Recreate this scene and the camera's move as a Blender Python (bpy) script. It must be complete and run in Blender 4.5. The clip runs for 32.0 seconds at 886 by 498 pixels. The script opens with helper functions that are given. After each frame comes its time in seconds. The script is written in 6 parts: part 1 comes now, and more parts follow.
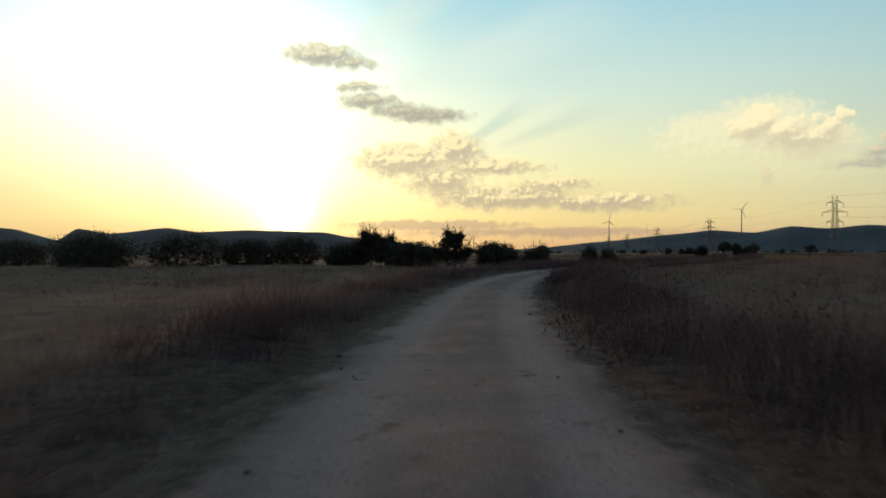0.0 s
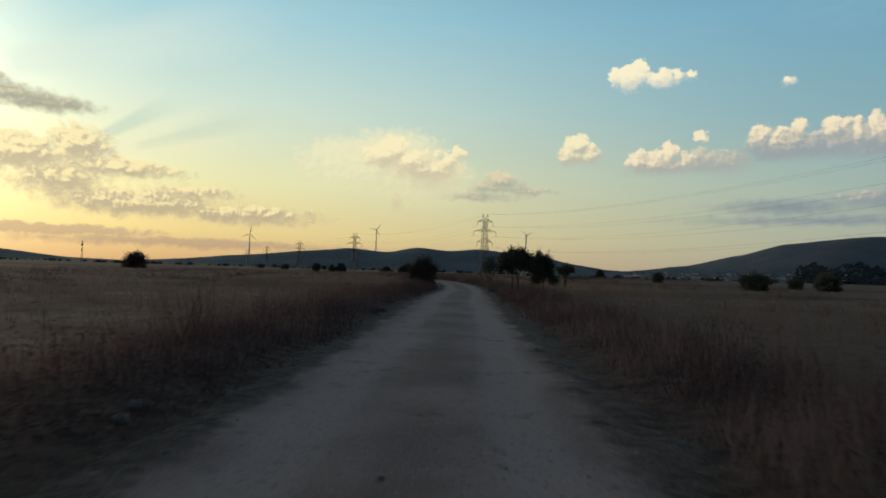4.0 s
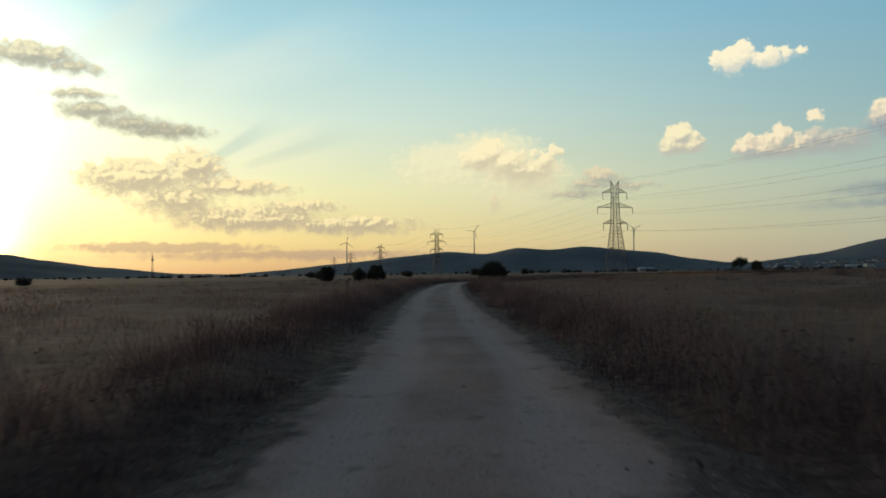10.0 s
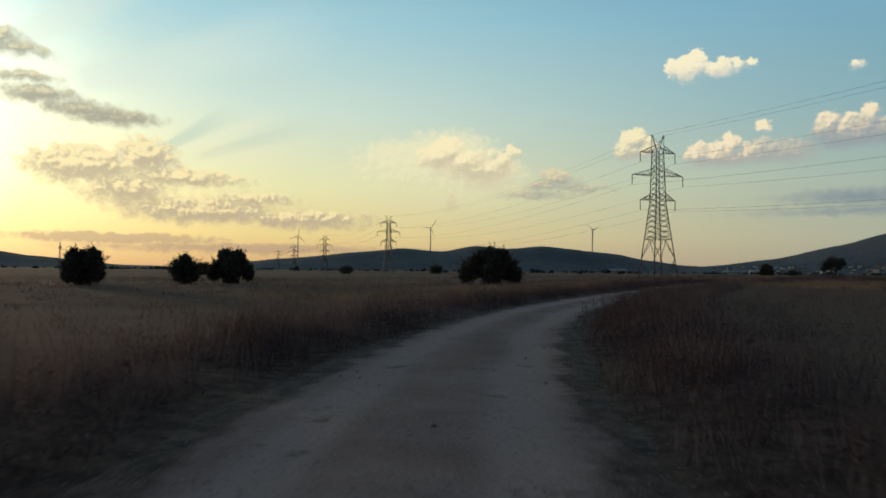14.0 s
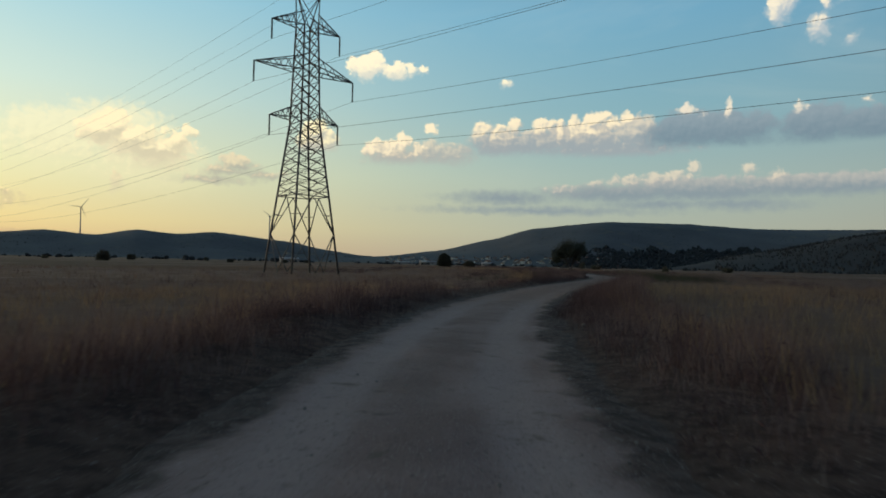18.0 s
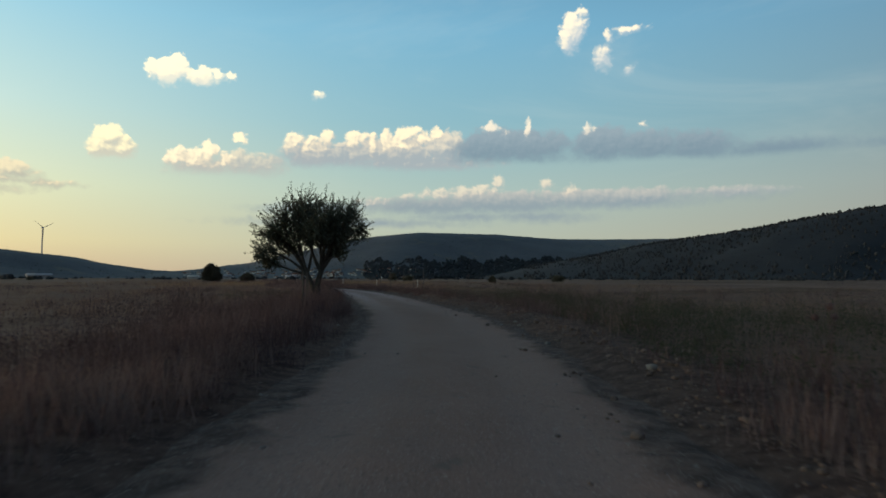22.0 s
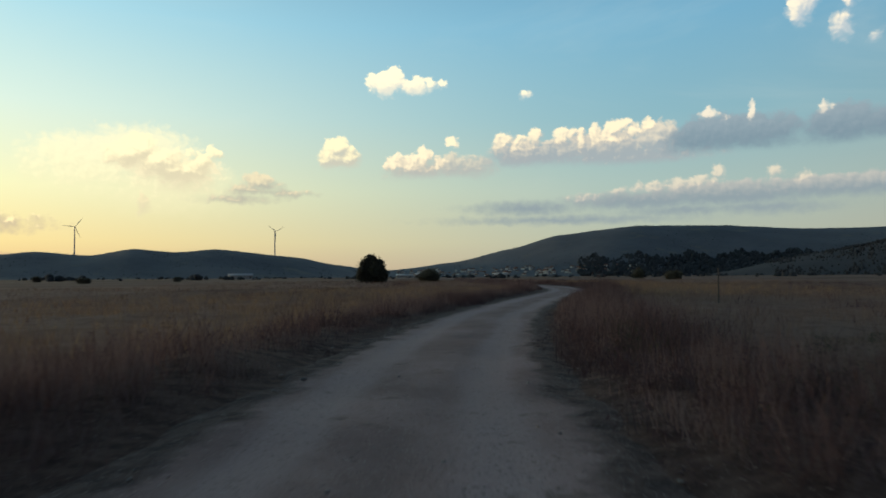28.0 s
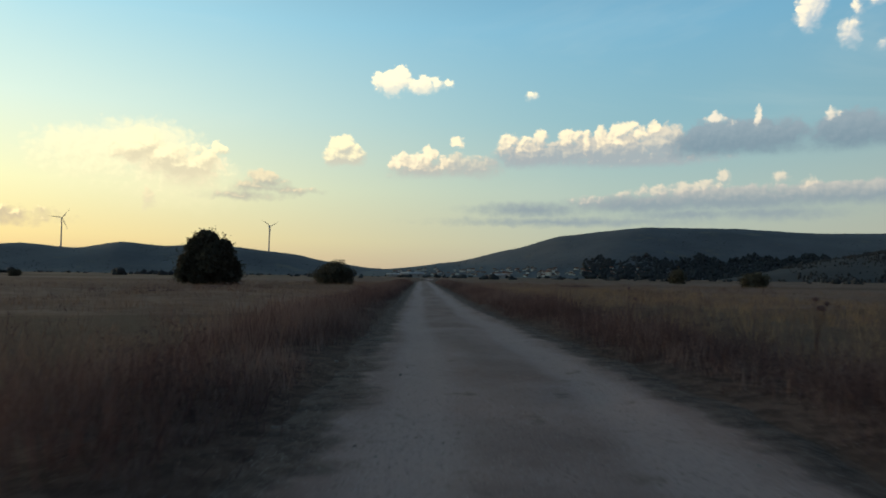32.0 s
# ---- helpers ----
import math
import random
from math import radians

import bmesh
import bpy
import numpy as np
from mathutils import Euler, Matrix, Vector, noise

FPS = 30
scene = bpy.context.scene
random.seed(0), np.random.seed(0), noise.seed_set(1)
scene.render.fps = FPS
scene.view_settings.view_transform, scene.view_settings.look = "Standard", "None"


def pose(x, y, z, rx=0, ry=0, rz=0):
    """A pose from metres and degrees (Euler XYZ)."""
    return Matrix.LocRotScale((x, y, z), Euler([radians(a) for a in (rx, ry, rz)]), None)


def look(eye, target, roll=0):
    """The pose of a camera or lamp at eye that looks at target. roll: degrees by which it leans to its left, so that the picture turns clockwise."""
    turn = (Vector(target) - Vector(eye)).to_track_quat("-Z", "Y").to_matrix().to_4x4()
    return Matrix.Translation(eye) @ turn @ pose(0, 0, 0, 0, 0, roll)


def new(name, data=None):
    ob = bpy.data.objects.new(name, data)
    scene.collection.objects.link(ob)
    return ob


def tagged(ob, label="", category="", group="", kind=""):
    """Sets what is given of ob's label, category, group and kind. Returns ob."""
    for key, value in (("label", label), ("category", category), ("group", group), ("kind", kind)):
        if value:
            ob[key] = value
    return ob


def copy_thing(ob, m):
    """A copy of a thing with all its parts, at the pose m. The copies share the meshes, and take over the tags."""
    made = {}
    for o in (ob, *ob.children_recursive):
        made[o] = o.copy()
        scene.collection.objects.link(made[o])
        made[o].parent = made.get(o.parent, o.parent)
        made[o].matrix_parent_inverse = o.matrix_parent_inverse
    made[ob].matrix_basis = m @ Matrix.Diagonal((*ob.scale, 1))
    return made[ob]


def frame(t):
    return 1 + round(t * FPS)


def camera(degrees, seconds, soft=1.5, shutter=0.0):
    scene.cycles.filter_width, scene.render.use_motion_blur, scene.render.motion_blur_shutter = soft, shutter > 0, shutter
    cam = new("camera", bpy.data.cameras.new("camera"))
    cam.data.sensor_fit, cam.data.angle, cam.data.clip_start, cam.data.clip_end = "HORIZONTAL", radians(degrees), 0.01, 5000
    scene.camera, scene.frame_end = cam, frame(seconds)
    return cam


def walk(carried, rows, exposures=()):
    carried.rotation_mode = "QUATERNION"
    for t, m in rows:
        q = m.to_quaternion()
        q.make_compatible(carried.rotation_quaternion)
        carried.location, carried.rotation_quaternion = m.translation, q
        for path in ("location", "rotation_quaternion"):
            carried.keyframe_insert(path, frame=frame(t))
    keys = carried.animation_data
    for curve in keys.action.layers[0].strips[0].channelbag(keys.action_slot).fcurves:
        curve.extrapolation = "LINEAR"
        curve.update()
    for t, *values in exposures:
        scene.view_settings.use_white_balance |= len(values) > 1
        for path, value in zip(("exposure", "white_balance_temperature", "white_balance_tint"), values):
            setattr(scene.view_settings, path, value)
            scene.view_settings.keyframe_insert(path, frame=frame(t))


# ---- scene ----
# ================= camera =================
cam = camera(65.0, 32.0, soft=1.7, shutter=0.12)
ROWS = [
    (0.0, 0.00, 0.00, 1.35, 90.27, 0.14, 22.18),
    (0.5, -2.96, 8.26, 1.35, 90.97, -0.56, 19.65),
    (1.0, -5.52, 16.66, 1.35, 91.37, -0.89, 16.76),
    (1.5, -7.71, 25.30, 1.35, 91.34, -0.54, 13.94),
    (2.0, -9.39, 34.28, 1.35, 91.60, -0.84, 9.56),
    (2.5, -10.33, 43.56, 1.35, 92.05, -0.26, 4.44),
    (3.0, -10.44, 53.05, 1.35, 92.02, -0.57, -0.45),
    (3.5, -9.81, 62.63, 1.35, 91.94, -1.52, -4.62),
    (4.0, -8.62, 72.20, 1.35, 91.85, -1.75, -6.83),
    (4.5, -7.18, 81.73, 1.35, 91.78, -1.32, -7.62),
    (5.0, -5.69, 91.23, 1.35, 91.78, -0.68, -7.66),
    (5.5, -4.22, 100.67, 1.35, 91.90, -0.28, -7.60),
    (6.0, -2.75, 110.05, 1.35, 92.17, -0.10, -7.75),
    (6.5, -1.33, 119.36, 1.35, 91.97, -0.95, -6.97),
    (7.0, -0.13, 128.65, 1.35, 92.49, -0.54, -5.23),
    (7.5, 0.80, 137.90, 1.35, 91.61, 0.56, -3.75),
    (8.0, 1.51, 147.13, 1.35, 91.69, 0.13, -2.66),
    (8.5, 1.99, 156.42, 1.35, 91.49, 0.37, -0.80),
    (9.0, 2.26, 165.84, 1.35, 91.67, 0.91, -0.00),
    (9.5, 2.38, 175.51, 1.35, 92.09, 0.06, 0.99),
    (10.0, 2.37, 185.51, 1.35, 91.98, 0.81, 1.51),
    (10.5, 2.23, 195.88, 1.35, 91.54, 0.13, 2.59),
    (11.0, 1.91, 206.63, 1.35, 92.04, -0.12, 3.14),
    (11.5, 1.56, 217.54, 1.35, 92.29, 1.36, 2.95),
    (12.0, 1.28, 228.38, 1.35, 92.19, 0.62, 2.43),
    (12.5, 1.14, 238.85, 1.35, 91.86, -0.78, 1.46),
    (13.0, 1.17, 248.67, 1.35, 91.29, -1.30, 0.68),
    (13.5, 1.32, 257.78, 1.35, 91.71, -0.50, -0.24),
    (14.0, 1.65, 266.13, 1.35, 91.77, -0.51, -2.19),
    (14.5, 2.54, 274.22, 1.35, 92.08, 0.07, -8.29),
    (15.0, 4.43, 282.47, 1.35, 92.36, 1.48, -14.94),
    (15.5, 7.38, 291.02, 1.35, 92.54, -0.56, -20.52),
    (16.0, 11.32, 300.08, 1.35, 92.73, -1.59, -23.68),
    (16.5, 15.86, 309.46, 1.35, 92.87, -1.84, -25.29),
    (17.0, 20.70, 318.98, 1.35, 92.78, -1.68, -26.10),
    (17.5, 25.57, 328.25, 1.35, 92.27, -1.45, -26.86),
    (18.0, 30.29, 336.88, 1.35, 91.23, -1.25, -28.17),
    (18.5, 35.04, 344.89, 1.35, 92.21, 0.20, -31.05),
    (19.0, 40.10, 352.22, 1.35, 92.25, -0.39, -35.87),
    (19.5, 45.72, 358.99, 1.35, 92.16, -0.45, -40.84),
    (20.0, 51.84, 365.53, 1.35, 91.47, -1.87, -42.65),
    (20.5, 58.17, 371.96, 1.35, 92.35, 1.60, -43.88),
    (21.0, 64.60, 378.27, 1.35, 92.35, 0.02, -44.63),
    (21.5, 70.91, 384.35, 1.35, 91.69, 0.65, -44.84),
    (22.0, 76.84, 390.20, 1.35, 92.41, -0.12, -43.37),
    (22.5, 82.57, 396.16, 1.35, 92.03, -0.14, -41.79),
    (23.0, 88.30, 402.57, 1.35, 93.15, 0.86, -39.19),
    (23.5, 93.87, 409.49, 1.35, 92.46, 0.26, -36.05),
    (24.0, 99.25, 416.83, 1.35, 92.33, 0.28, -34.07),
    (24.5, 104.44, 424.45, 1.35, 92.57, -0.66, -32.00),
    (25.0, 109.38, 432.23, 1.35, 92.24, -0.64, -30.44),
    (25.5, 114.12, 440.17, 1.35, 92.38, 0.47, -28.70),
    (26.0, 118.62, 448.33, 1.35, 92.00, 1.19, -26.46),
    (26.5, 122.74, 456.66, 1.35, 91.80, 0.67, -23.66),
    (27.0, 126.52, 465.06, 1.35, 91.80, 0.41, -22.77),
    (27.5, 130.31, 473.41, 1.35, 92.00, 0.35, -23.83),
    (28.0, 134.36, 481.66, 1.35, 92.26, 0.39, -26.16),
    (28.5, 138.85, 489.82, 1.35, 92.44, 0.46, -29.08),
    (29.0, 143.96, 497.88, 1.35, 92.56, 0.51, -33.07),
    (29.5, 149.76, 505.89, 1.35, 92.52, 1.43, -36.20),
    (30.0, 156.27, 513.97, 1.35, 92.11, 0.59, -38.67),
    (30.5, 163.14, 522.15, 1.35, 92.10, 1.49, -38.48),
    (31.0, 169.84, 530.63, 1.35, 92.02, 1.65, -35.20),
    (31.5, 175.86, 539.57, 1.35, 92.35, -0.43, -30.19),
    (32.0, 181.04, 548.82, 1.35, 92.25, -0.73, -25.93),
]
walk(cam, [(r[0], pose(*r[1:])) for r in ROWS],
     [(0, -0.12), (3, -0.25), (6, -0.16), (13, -0.22), (15, -0.26), (18, -0.08), (20, -0.02), (21.5, 0.06), (23, 0.2), (24.5, 0.2), (26, 0.06), (28.5, 0.08), (30, -0.06), (32, 0.1)])

# ================= sky, sun =================
SUN_AZ, SUN_EL = -34.8, 3.1          # degrees clockwise from +Y, above the horizon


def az_dir(az, el):
    a, e = radians(az), radians(el)
    return Vector((math.sin(a) * math.cos(e), math.cos(a) * math.cos(e), math.sin(e)))


class Nodes:
    """Small helper to wire shader nodes."""

    def __init__(self, tree):
        self.t = tree
        tree.nodes.clear()

    def n(self, kind, **kw):
        node = self.t.nodes.new(kind)
        for k, v in kw.items():
            setattr(node, k, v)
        return node

    def link(self, a, b):
        self.t.links.new(a, b)

    def put(self, sock, v):
        if isinstance(v, (int, float, tuple, list)):
            sock.default_value = v
        else:
            self.link(v, sock)

    def math(self, op, a, b=0.0, c=0.0, clamp=False):
        m = self.n("ShaderNodeMath", operation=op, use_clamp=clamp)
        for s, v in zip(m.inputs, (a, b, c)):
            self.put(s, v)
        return m.outputs[0]

    def vec(self, op, a, b=None, out=0):
        m = self.n("ShaderNodeVectorMath", operation=op)
        self.put(m.inputs[0], a)
        if b is not None:
            self.put(m.inputs[1], b)
        return m.outputs[out]

    def mix(self, f, a, b, blend="MIX"):
        m = self.n("ShaderNodeMix", data_type="RGBA", blend_type=blend)
        self.put(m.inputs[0], f)
        for s, v in ((m.inputs[6], a), (m.inputs[7], b)):
            self.put(s, (*v, 1) if isinstance(v, tuple) and len(v) == 3 else v)
        return m.outputs[2]

    def span(self, v, a, b, c=0.0, d=1.0, kind="SMOOTHSTEP"):
        m = self.n("ShaderNodeMapRange", interpolation_type=kind)
        for s, q in zip(m.inputs, (v, a, b, c, d)):
            self.put(s, q)
        return m.outputs[0]

    def noise(self, v, scale, detail=4.0, rough=0.55, lac=2.0, dist=0.0):
        m = self.n("ShaderNodeTexNoise")
        for k, q in (("Vector", v), ("Scale", scale), ("Detail", detail), ("Roughness", rough), ("Lacunarity", lac), ("Distortion", dist)):
            if q is not None:
                self.put(m.inputs[k], q)
        return m.outputs["Fac"]

    def ramp(self, f, stops):
        m = self.n("ShaderNodeValToRGB")
        e = m.color_ramp.elements
        while len(e) < len(stops):
            e.new(0.5)
        for q, (p, c) in zip(e, stops):
            q.position, q.color = p, (*c, 1)
        self.put(m.inputs[0], f)
        return m.outputs[0]


world = bpy.data.worlds.new("world")
scene.world = world
world.use_nodes = True
W = Nodes(world.node_tree)
way = W.vec("NORMALIZE", W.n("ShaderNodeTexCoord").outputs["Generated"])
sep = W.n("ShaderNodeSeparateXYZ")
W.link(way, sep.inputs[0])
DEG = 180 / math.pi
el = W.math("MULTIPLY", W.math("ARCSINE", sep.outputs[2]), DEG)
az = W.math("MULTIPLY", W.math("ARCTAN2", sep.outputs[0], sep.outputs[1]), DEG)
ae = W.n("ShaderNodeCombineXYZ")
W.link(az, ae.inputs[0])
W.link(el, ae.inputs[1])
AE = ae.outputs[0]
toward = W.vec("DOT_PRODUCT", way, tuple(az_dir(SUN_AZ, SUN_EL)), out=1)
gamma = W.math("MULTIPLY", W.math("ARCCOSINE", W.math("MINIMUM", toward, 0.99999)), DEG)

nishita = W.n("ShaderNodeTexSky", sky_type="NISHITA", sun_disc=False, sun_elevation=radians(SUN_EL),
              sun_rotation=radians(SUN_AZ), air_density=1.2, dust_density=2.0, ozone_density=1.5)
# haze: dusk gradient with height, warmer towards the sun
height = W.math("DIVIDE", el, 90.0)
away_sky = W.ramp(height, [(0.0, (0.47, 0.44, 0.345)), (0.03, (0.49, 0.53, 0.42)), (0.08, (0.42, 0.56, 0.52)), (0.14, (0.28, 0.51, 0.585)),
                           (0.22, (0.20, 0.47, 0.65)), (0.32, (0.11, 0.29, 0.48)), (0.55, (0.055, 0.072, 0.11)), (1.0, (0.027, 0.024, 0.036))])
sun_sky = W.ramp(height, [(0.0, (0.86, 0.50, 0.24)), (0.03, (1.10, 0.86, 0.36)), (0.075, (1.10, 1.06, 0.59)), (0.14, (0.86, 1.03, 0.86)),
                          (0.22, (0.52, 0.86, 0.94)), (0.34, (0.25, 0.48, 0.63)), (0.6, (0.062, 0.085, 0.125)), (1.0, (0.027, 0.024, 0.036))])
haze = W.mix(W.span(gamma, 82.0, 12.0), away_sky, sun_sky)
mul = W.vec("SCALE", nishita.outputs[0])
mul.node.inputs[3].default_value = 0.06
sky = W.mix(0.9, mul, haze)
# the side of the sky away from the sun is already dusky
sky = W.vec("MULTIPLY", sky, W.n("ShaderNodeCombineXYZ").outputs[0])
for s_, low_ in zip(sky.node.inputs[1].links[0].from_node.inputs, (0.46, 0.27, 0.33)):
    W.link(W.span(gamma, 70.0, 165.0, 1.0, low_), s_)
# the glare of the low sun through thin cloud
glare = W.math("POWER", W.span(gamma, 26.0, 0.0, kind="LINEAR"), 2.0)
veil = W.span(W.vec("LENGTH", W.vec("MULTIPLY", W.vec("SUBTRACT", AE, (-43.0, 14.8, 0.0)), (1 / 22.0, 1 / 14.5, 0.0)), out=1), 1.0, 0.0)
glare = W.math("MULTIPLY", glare, W.span(el, 0.0, 6.0, 0.35, 1.0, "LINEAR"))
core = W.math("POWER", W.span(gamma, 4.5, 0.0, kind="LINEAR"), 2.6)


def add(a, colour, fac, strength):
    m = W.n("ShaderNodeMix", data_type="RGBA", blend_type="ADD")
    W.put(m.inputs[0], 1.0)
    W.put(m.inputs[6], a)
    s = W.vec("SCALE", (*colour,))
    W.put(s.node.inputs[3], W.math("MULTIPLY", fac, strength))
    W.link(s, m.inputs[7])
    return m.outputs[2]


sky = add(sky, (1.0, 0.84, 0.40), glare, 1.1)
sky = add(sky, (1.0, 0.95, 0.70), veil, 0.85)
sky = add(sky, (1.0, 0.92, 0.60), core, 2.0)
mist = W.span(W.vec("LENGTH", W.vec("MULTIPLY", W.vec("SUBTRACT", AE, (-36.5, 7.5, 0.0)), (1 / 8.5, 1 / 8.5, 0.0)), out=1), 1.0, 0.0)
sky = add(sky, (1.0, 0.93, 0.62), mist, 0.8)

# thin high cirrus that pales the blue here and there
wisp = W.noise(W.vec("MULTIPLY", AE, (0.035, 0.11, 1.0)), 1.0, 5.0, 0.6, 2.0, 0.8)
sky = W.mix(W.math("MULTIPLY", W.span(wisp, 0.48, 0.72), W.span(el, 4.0, 11.0, 0.0, 0.10)), sky, (0.86, 0.86, 0.72))


def beam(base, a, e, slope, length, w0, w1, colour, amount):
    """A shaft of shade or light that fans out up the sky from a cloud's edge."""
    k = 1 / math.hypot(1, slope)
    v = W.vec("SUBTRACT", AE, (a, e, 0.0))
    run = W.vec("DOT_PRODUCT", v, (k, slope * k, 0.0), out=1)
    off = W.math("ABSOLUTE", W.vec("DOT_PRODUCT", v, (-slope * k, k, 0.0), out=1))
    wide = W.span(run, 0.0, length, w0, w1, "LINEAR")
    m = W.math("MULTIPLY", W.span(off, W.math("MULTIPLY", wide, 1.5), W.math("MULTIPLY", wide, 0.4)), W.math("MULTIPLY", W.span(run, -0.3, 0.8), W.span(run, length, length * 0.3)))
    return W.mix(W.math("MULTIPLY", m, amount), base, colour)


sky = beam(sky, -20.0, 9.0, 0.64, 7.0, 0.35, 0.8, (0.46, 0.65, 0.62), 0.4)
sky = beam(sky, -17.5, 8.6, 0.33, 11.0, 0.3, 0.8, (0.54, 0.68, 0.60), 0.3)
sky = beam(sky, -18.8, 8.9, 0.46, 10.0, 0.2, 0.6, (1.0, 1.0, 0.74), 0.45)
sky = beam(sky, -20.5, 8.0, 0.14, 14.0, 0.5, 1.1, (1.0, 0.98, 0.66), 0.4)
sky = beam(sky, -26.0, 13.4, 0.32, 22.0, 0.9, 2.6, (0.86, 0.98, 0.86), 0.42)
sky = beam(sky, -30.0, 15.4, 0.75, 16.0, 0.8, 2.2, (0.92, 1.0, 0.84), 0.35)

# clouds: heaps of ellipses in azimuth and elevation (centre, half sizes), with billowing edges
bend = W.n("ShaderNodeTexNoise")
W.put(bend.inputs["Vector"], W.vec("MULTIPLY", AE, (0.9, 1.1, 1.0)))
bend.inputs["Scale"].default_value, bend.inputs["Detail"].default_value = 1.0, 4.0
AEW = W.vec("ADD", AE, W.vec("MULTIPLY", W.vec("SUBTRACT", bend.outputs["Color"], (0.5, 0.5, 0.5)), (0.9, 0.7, 0.0)))
warp = W.noise(W.vec("MULTIPLY", AE, (0.16, 0.30, 1.0)), 1.0, 6.0, 0.62)
grainy = W.noise(W.vec("MULTIPLY", AE, (0.9, 1.3, 1.0)), 1.0, 6.0, 0.68)


def billow(p):
    """Heaped-up lumps: low in the middle of each lump."""
    v = None
    for sc, amount in ((1.15, 0.65), (2.9, 0.35)):
        n = W.n("ShaderNodeTexVoronoi", feature="SMOOTH_F1", voronoi_dimensions="2D")
        W.put(n.inputs["Vector"], W.vec("MULTIPLY", p, (1.0, 1.1, 1.0)))
        n.inputs["Scale"].default_value, n.inputs["Smoothness"].default_value = sc, 0.45
        q = W.math("MULTIPLY", n.outputs["Distance"], amount)
        v = q if v is None else W.math("ADD", v, q)
    return v


SUNWARD = (-0.26, 0.34, 0.0)
AEW2 = W.vec("ADD", AEW, SUNWARD)
fine = billow(AEW)
relief = W.math("SUBTRACT", billow(W.vec("ADD", AEW, (-0.2, 0.24, 0.0))), fine)


def field(spots, p):
    """Distance in degrees to the nearest ellipse, negative inside."""
    d = None
    for a, e, ra, re in spots:
        e, ra, re, r = e + 0.12, ra * 1.24, re * 1.24, (ra * re * re) ** (1 / 3)
        v = W.n("ShaderNodeVectorMath", operation="MULTIPLY_ADD")
        W.link(p, v.inputs[0])
        v.inputs[1].default_value, v.inputs[2].default_value = (1 / ra, 1 / re, 0), (-a / ra, -e / re, 0)
        q = W.math("MULTIPLY_ADD", W.vec("LENGTH", v.outputs[0], out=1), r, -r)
        d = q if d is None else W.math("SMOOTH_MIN", d, q, 0.22)
    return d


def clouds(base, spots, lit, shade, ragged, soft, opacity, low, high, gain=1.0, flat=None, relief_gain=0.8, melt=0.0):
    """Lit where the heap's edge faces the sun, dull below and behind; flat: elevation of the level underside."""
    d0 = field(spots, AEW)
    d = W.math("ADD", d0, W.math("MULTIPLY", W.math("SUBTRACT", fine, 0.36), ragged * 1.5))
    d = W.math("ADD", d, W.math("MULTIPLY", W.math("SUBTRACT", grainy, 0.5), ragged * 0.9))
    tone = W.math("ADD", W.span(el, low, high, kind="LINEAR"), W.math("MULTIPLY", relief, relief_gain))
    if gain:
        tone = W.math("ADD", tone, W.math("MULTIPLY", W.math("SUBTRACT", field(spots, AEW2), d0), gain))
    tone = W.math("MULTIPLY", tone, 1.0, clamp=True)
    # crisp where the sun strikes, hazy on the shaded side
    edge = W.math("MULTIPLY", soft, W.span(tone, 0.0, 0.7, 2.6, 0.8, "LINEAR"))
    cover = W.math("MULTIPLY", W.span(d, edge, W.math("MULTIPLY", edge, -1.0)), opacity)
    if melt:
        # the shaded side melts into the dull cloud behind
        cover = W.math("MULTIPLY", cover, W.span(tone, 0.0, melt, 0.25, 1.0))
    if flat is not None:
        cover = W.math("MULTIPLY", cover, W.span(W.math("ADD", el, W.math("MULTIPLY", W.math("SUBTRACT", warp, 0.5), 1.4)), flat - 0.3, flat + 0.55))
    return W.mix(cover, base, W.mix(W.span(tone, 0.0, 1.0), shade, lit))


# dark streaks by the sun
sky = clouds(sky, [(-32.2, 15.6, 2.4, 0.7), (-29.8, 15.0, 1.8, 0.4), (-29.2, 13.2, 1.5, 0.35), (-28.2, 12.1, 2.0, 0.6), (-25.8, 11.4, 2.0, 0.5), (-23.3, 11.0, 2.4, 0.5)],
             (1.0, 0.9, 0.56), (0.40, 0.38, 0.30), 0.42, 0.2, 0.86, 12.0, 26.0, 0.9)
sky = clouds(sky, [(-25.4, 7.4, 3.2, 1.2), (-21.2, 8.3, 1.8, 1.2), (-18.6, 6.9, 3.6, 0.6), (-22.5, 5.7, 2.4, 0.9), (-17.0, 4.4, 5.0, 0.8), (-9.5, 3.9, 4.2, 0.6), (-13.0, 5.4, 2.2, 0.4)],
             (1.15, 0.95, 0.52), (0.56, 0.46, 0.33), 0.7, 0.26, 0.8, 4.0, 15.0, 1.3, relief_gain=1.8)
sky = clouds(sky, [(-23.0, 2.1, 6.0, 0.35), (-14.0, 1.5, 9.0, 0.3)], (0.55, 0.38, 0.27), (0.46, 0.32, 0.26), 0.4, 0.3, 0.6, 1.0, 3.0, 0)
# sunlit puffs
PUFF, PUFF_SHADE = (1.12, 0.99, 0.62), (0.74, 0.67, 0.46)
sky = clouds(sky, [(-1.0, 8.6, 3.2, 1.6), (2.4, 9.4, 3.4, 1.5), (4.6, 7.4, 3.4, 1.5)], (1.10, 1.0, 0.62), (0.95, 0.86, 0.54), 0.8, 0.8, 0.6, 6.0, 10.0, 0)
sky = clouds(sky, [(2.2, 8.9, 1.5, 0.7), (3.9, 8.3, 2.0, 0.8), (5.8, 7.6, 1.6, 0.8), (7.2, 8.5, 0.9, 0.6)], (1.0, 0.88, 0.58), (0.76, 0.70, 0.47), 0.5, 0.35, 0.8, 6.6, 9.0, 0.4)
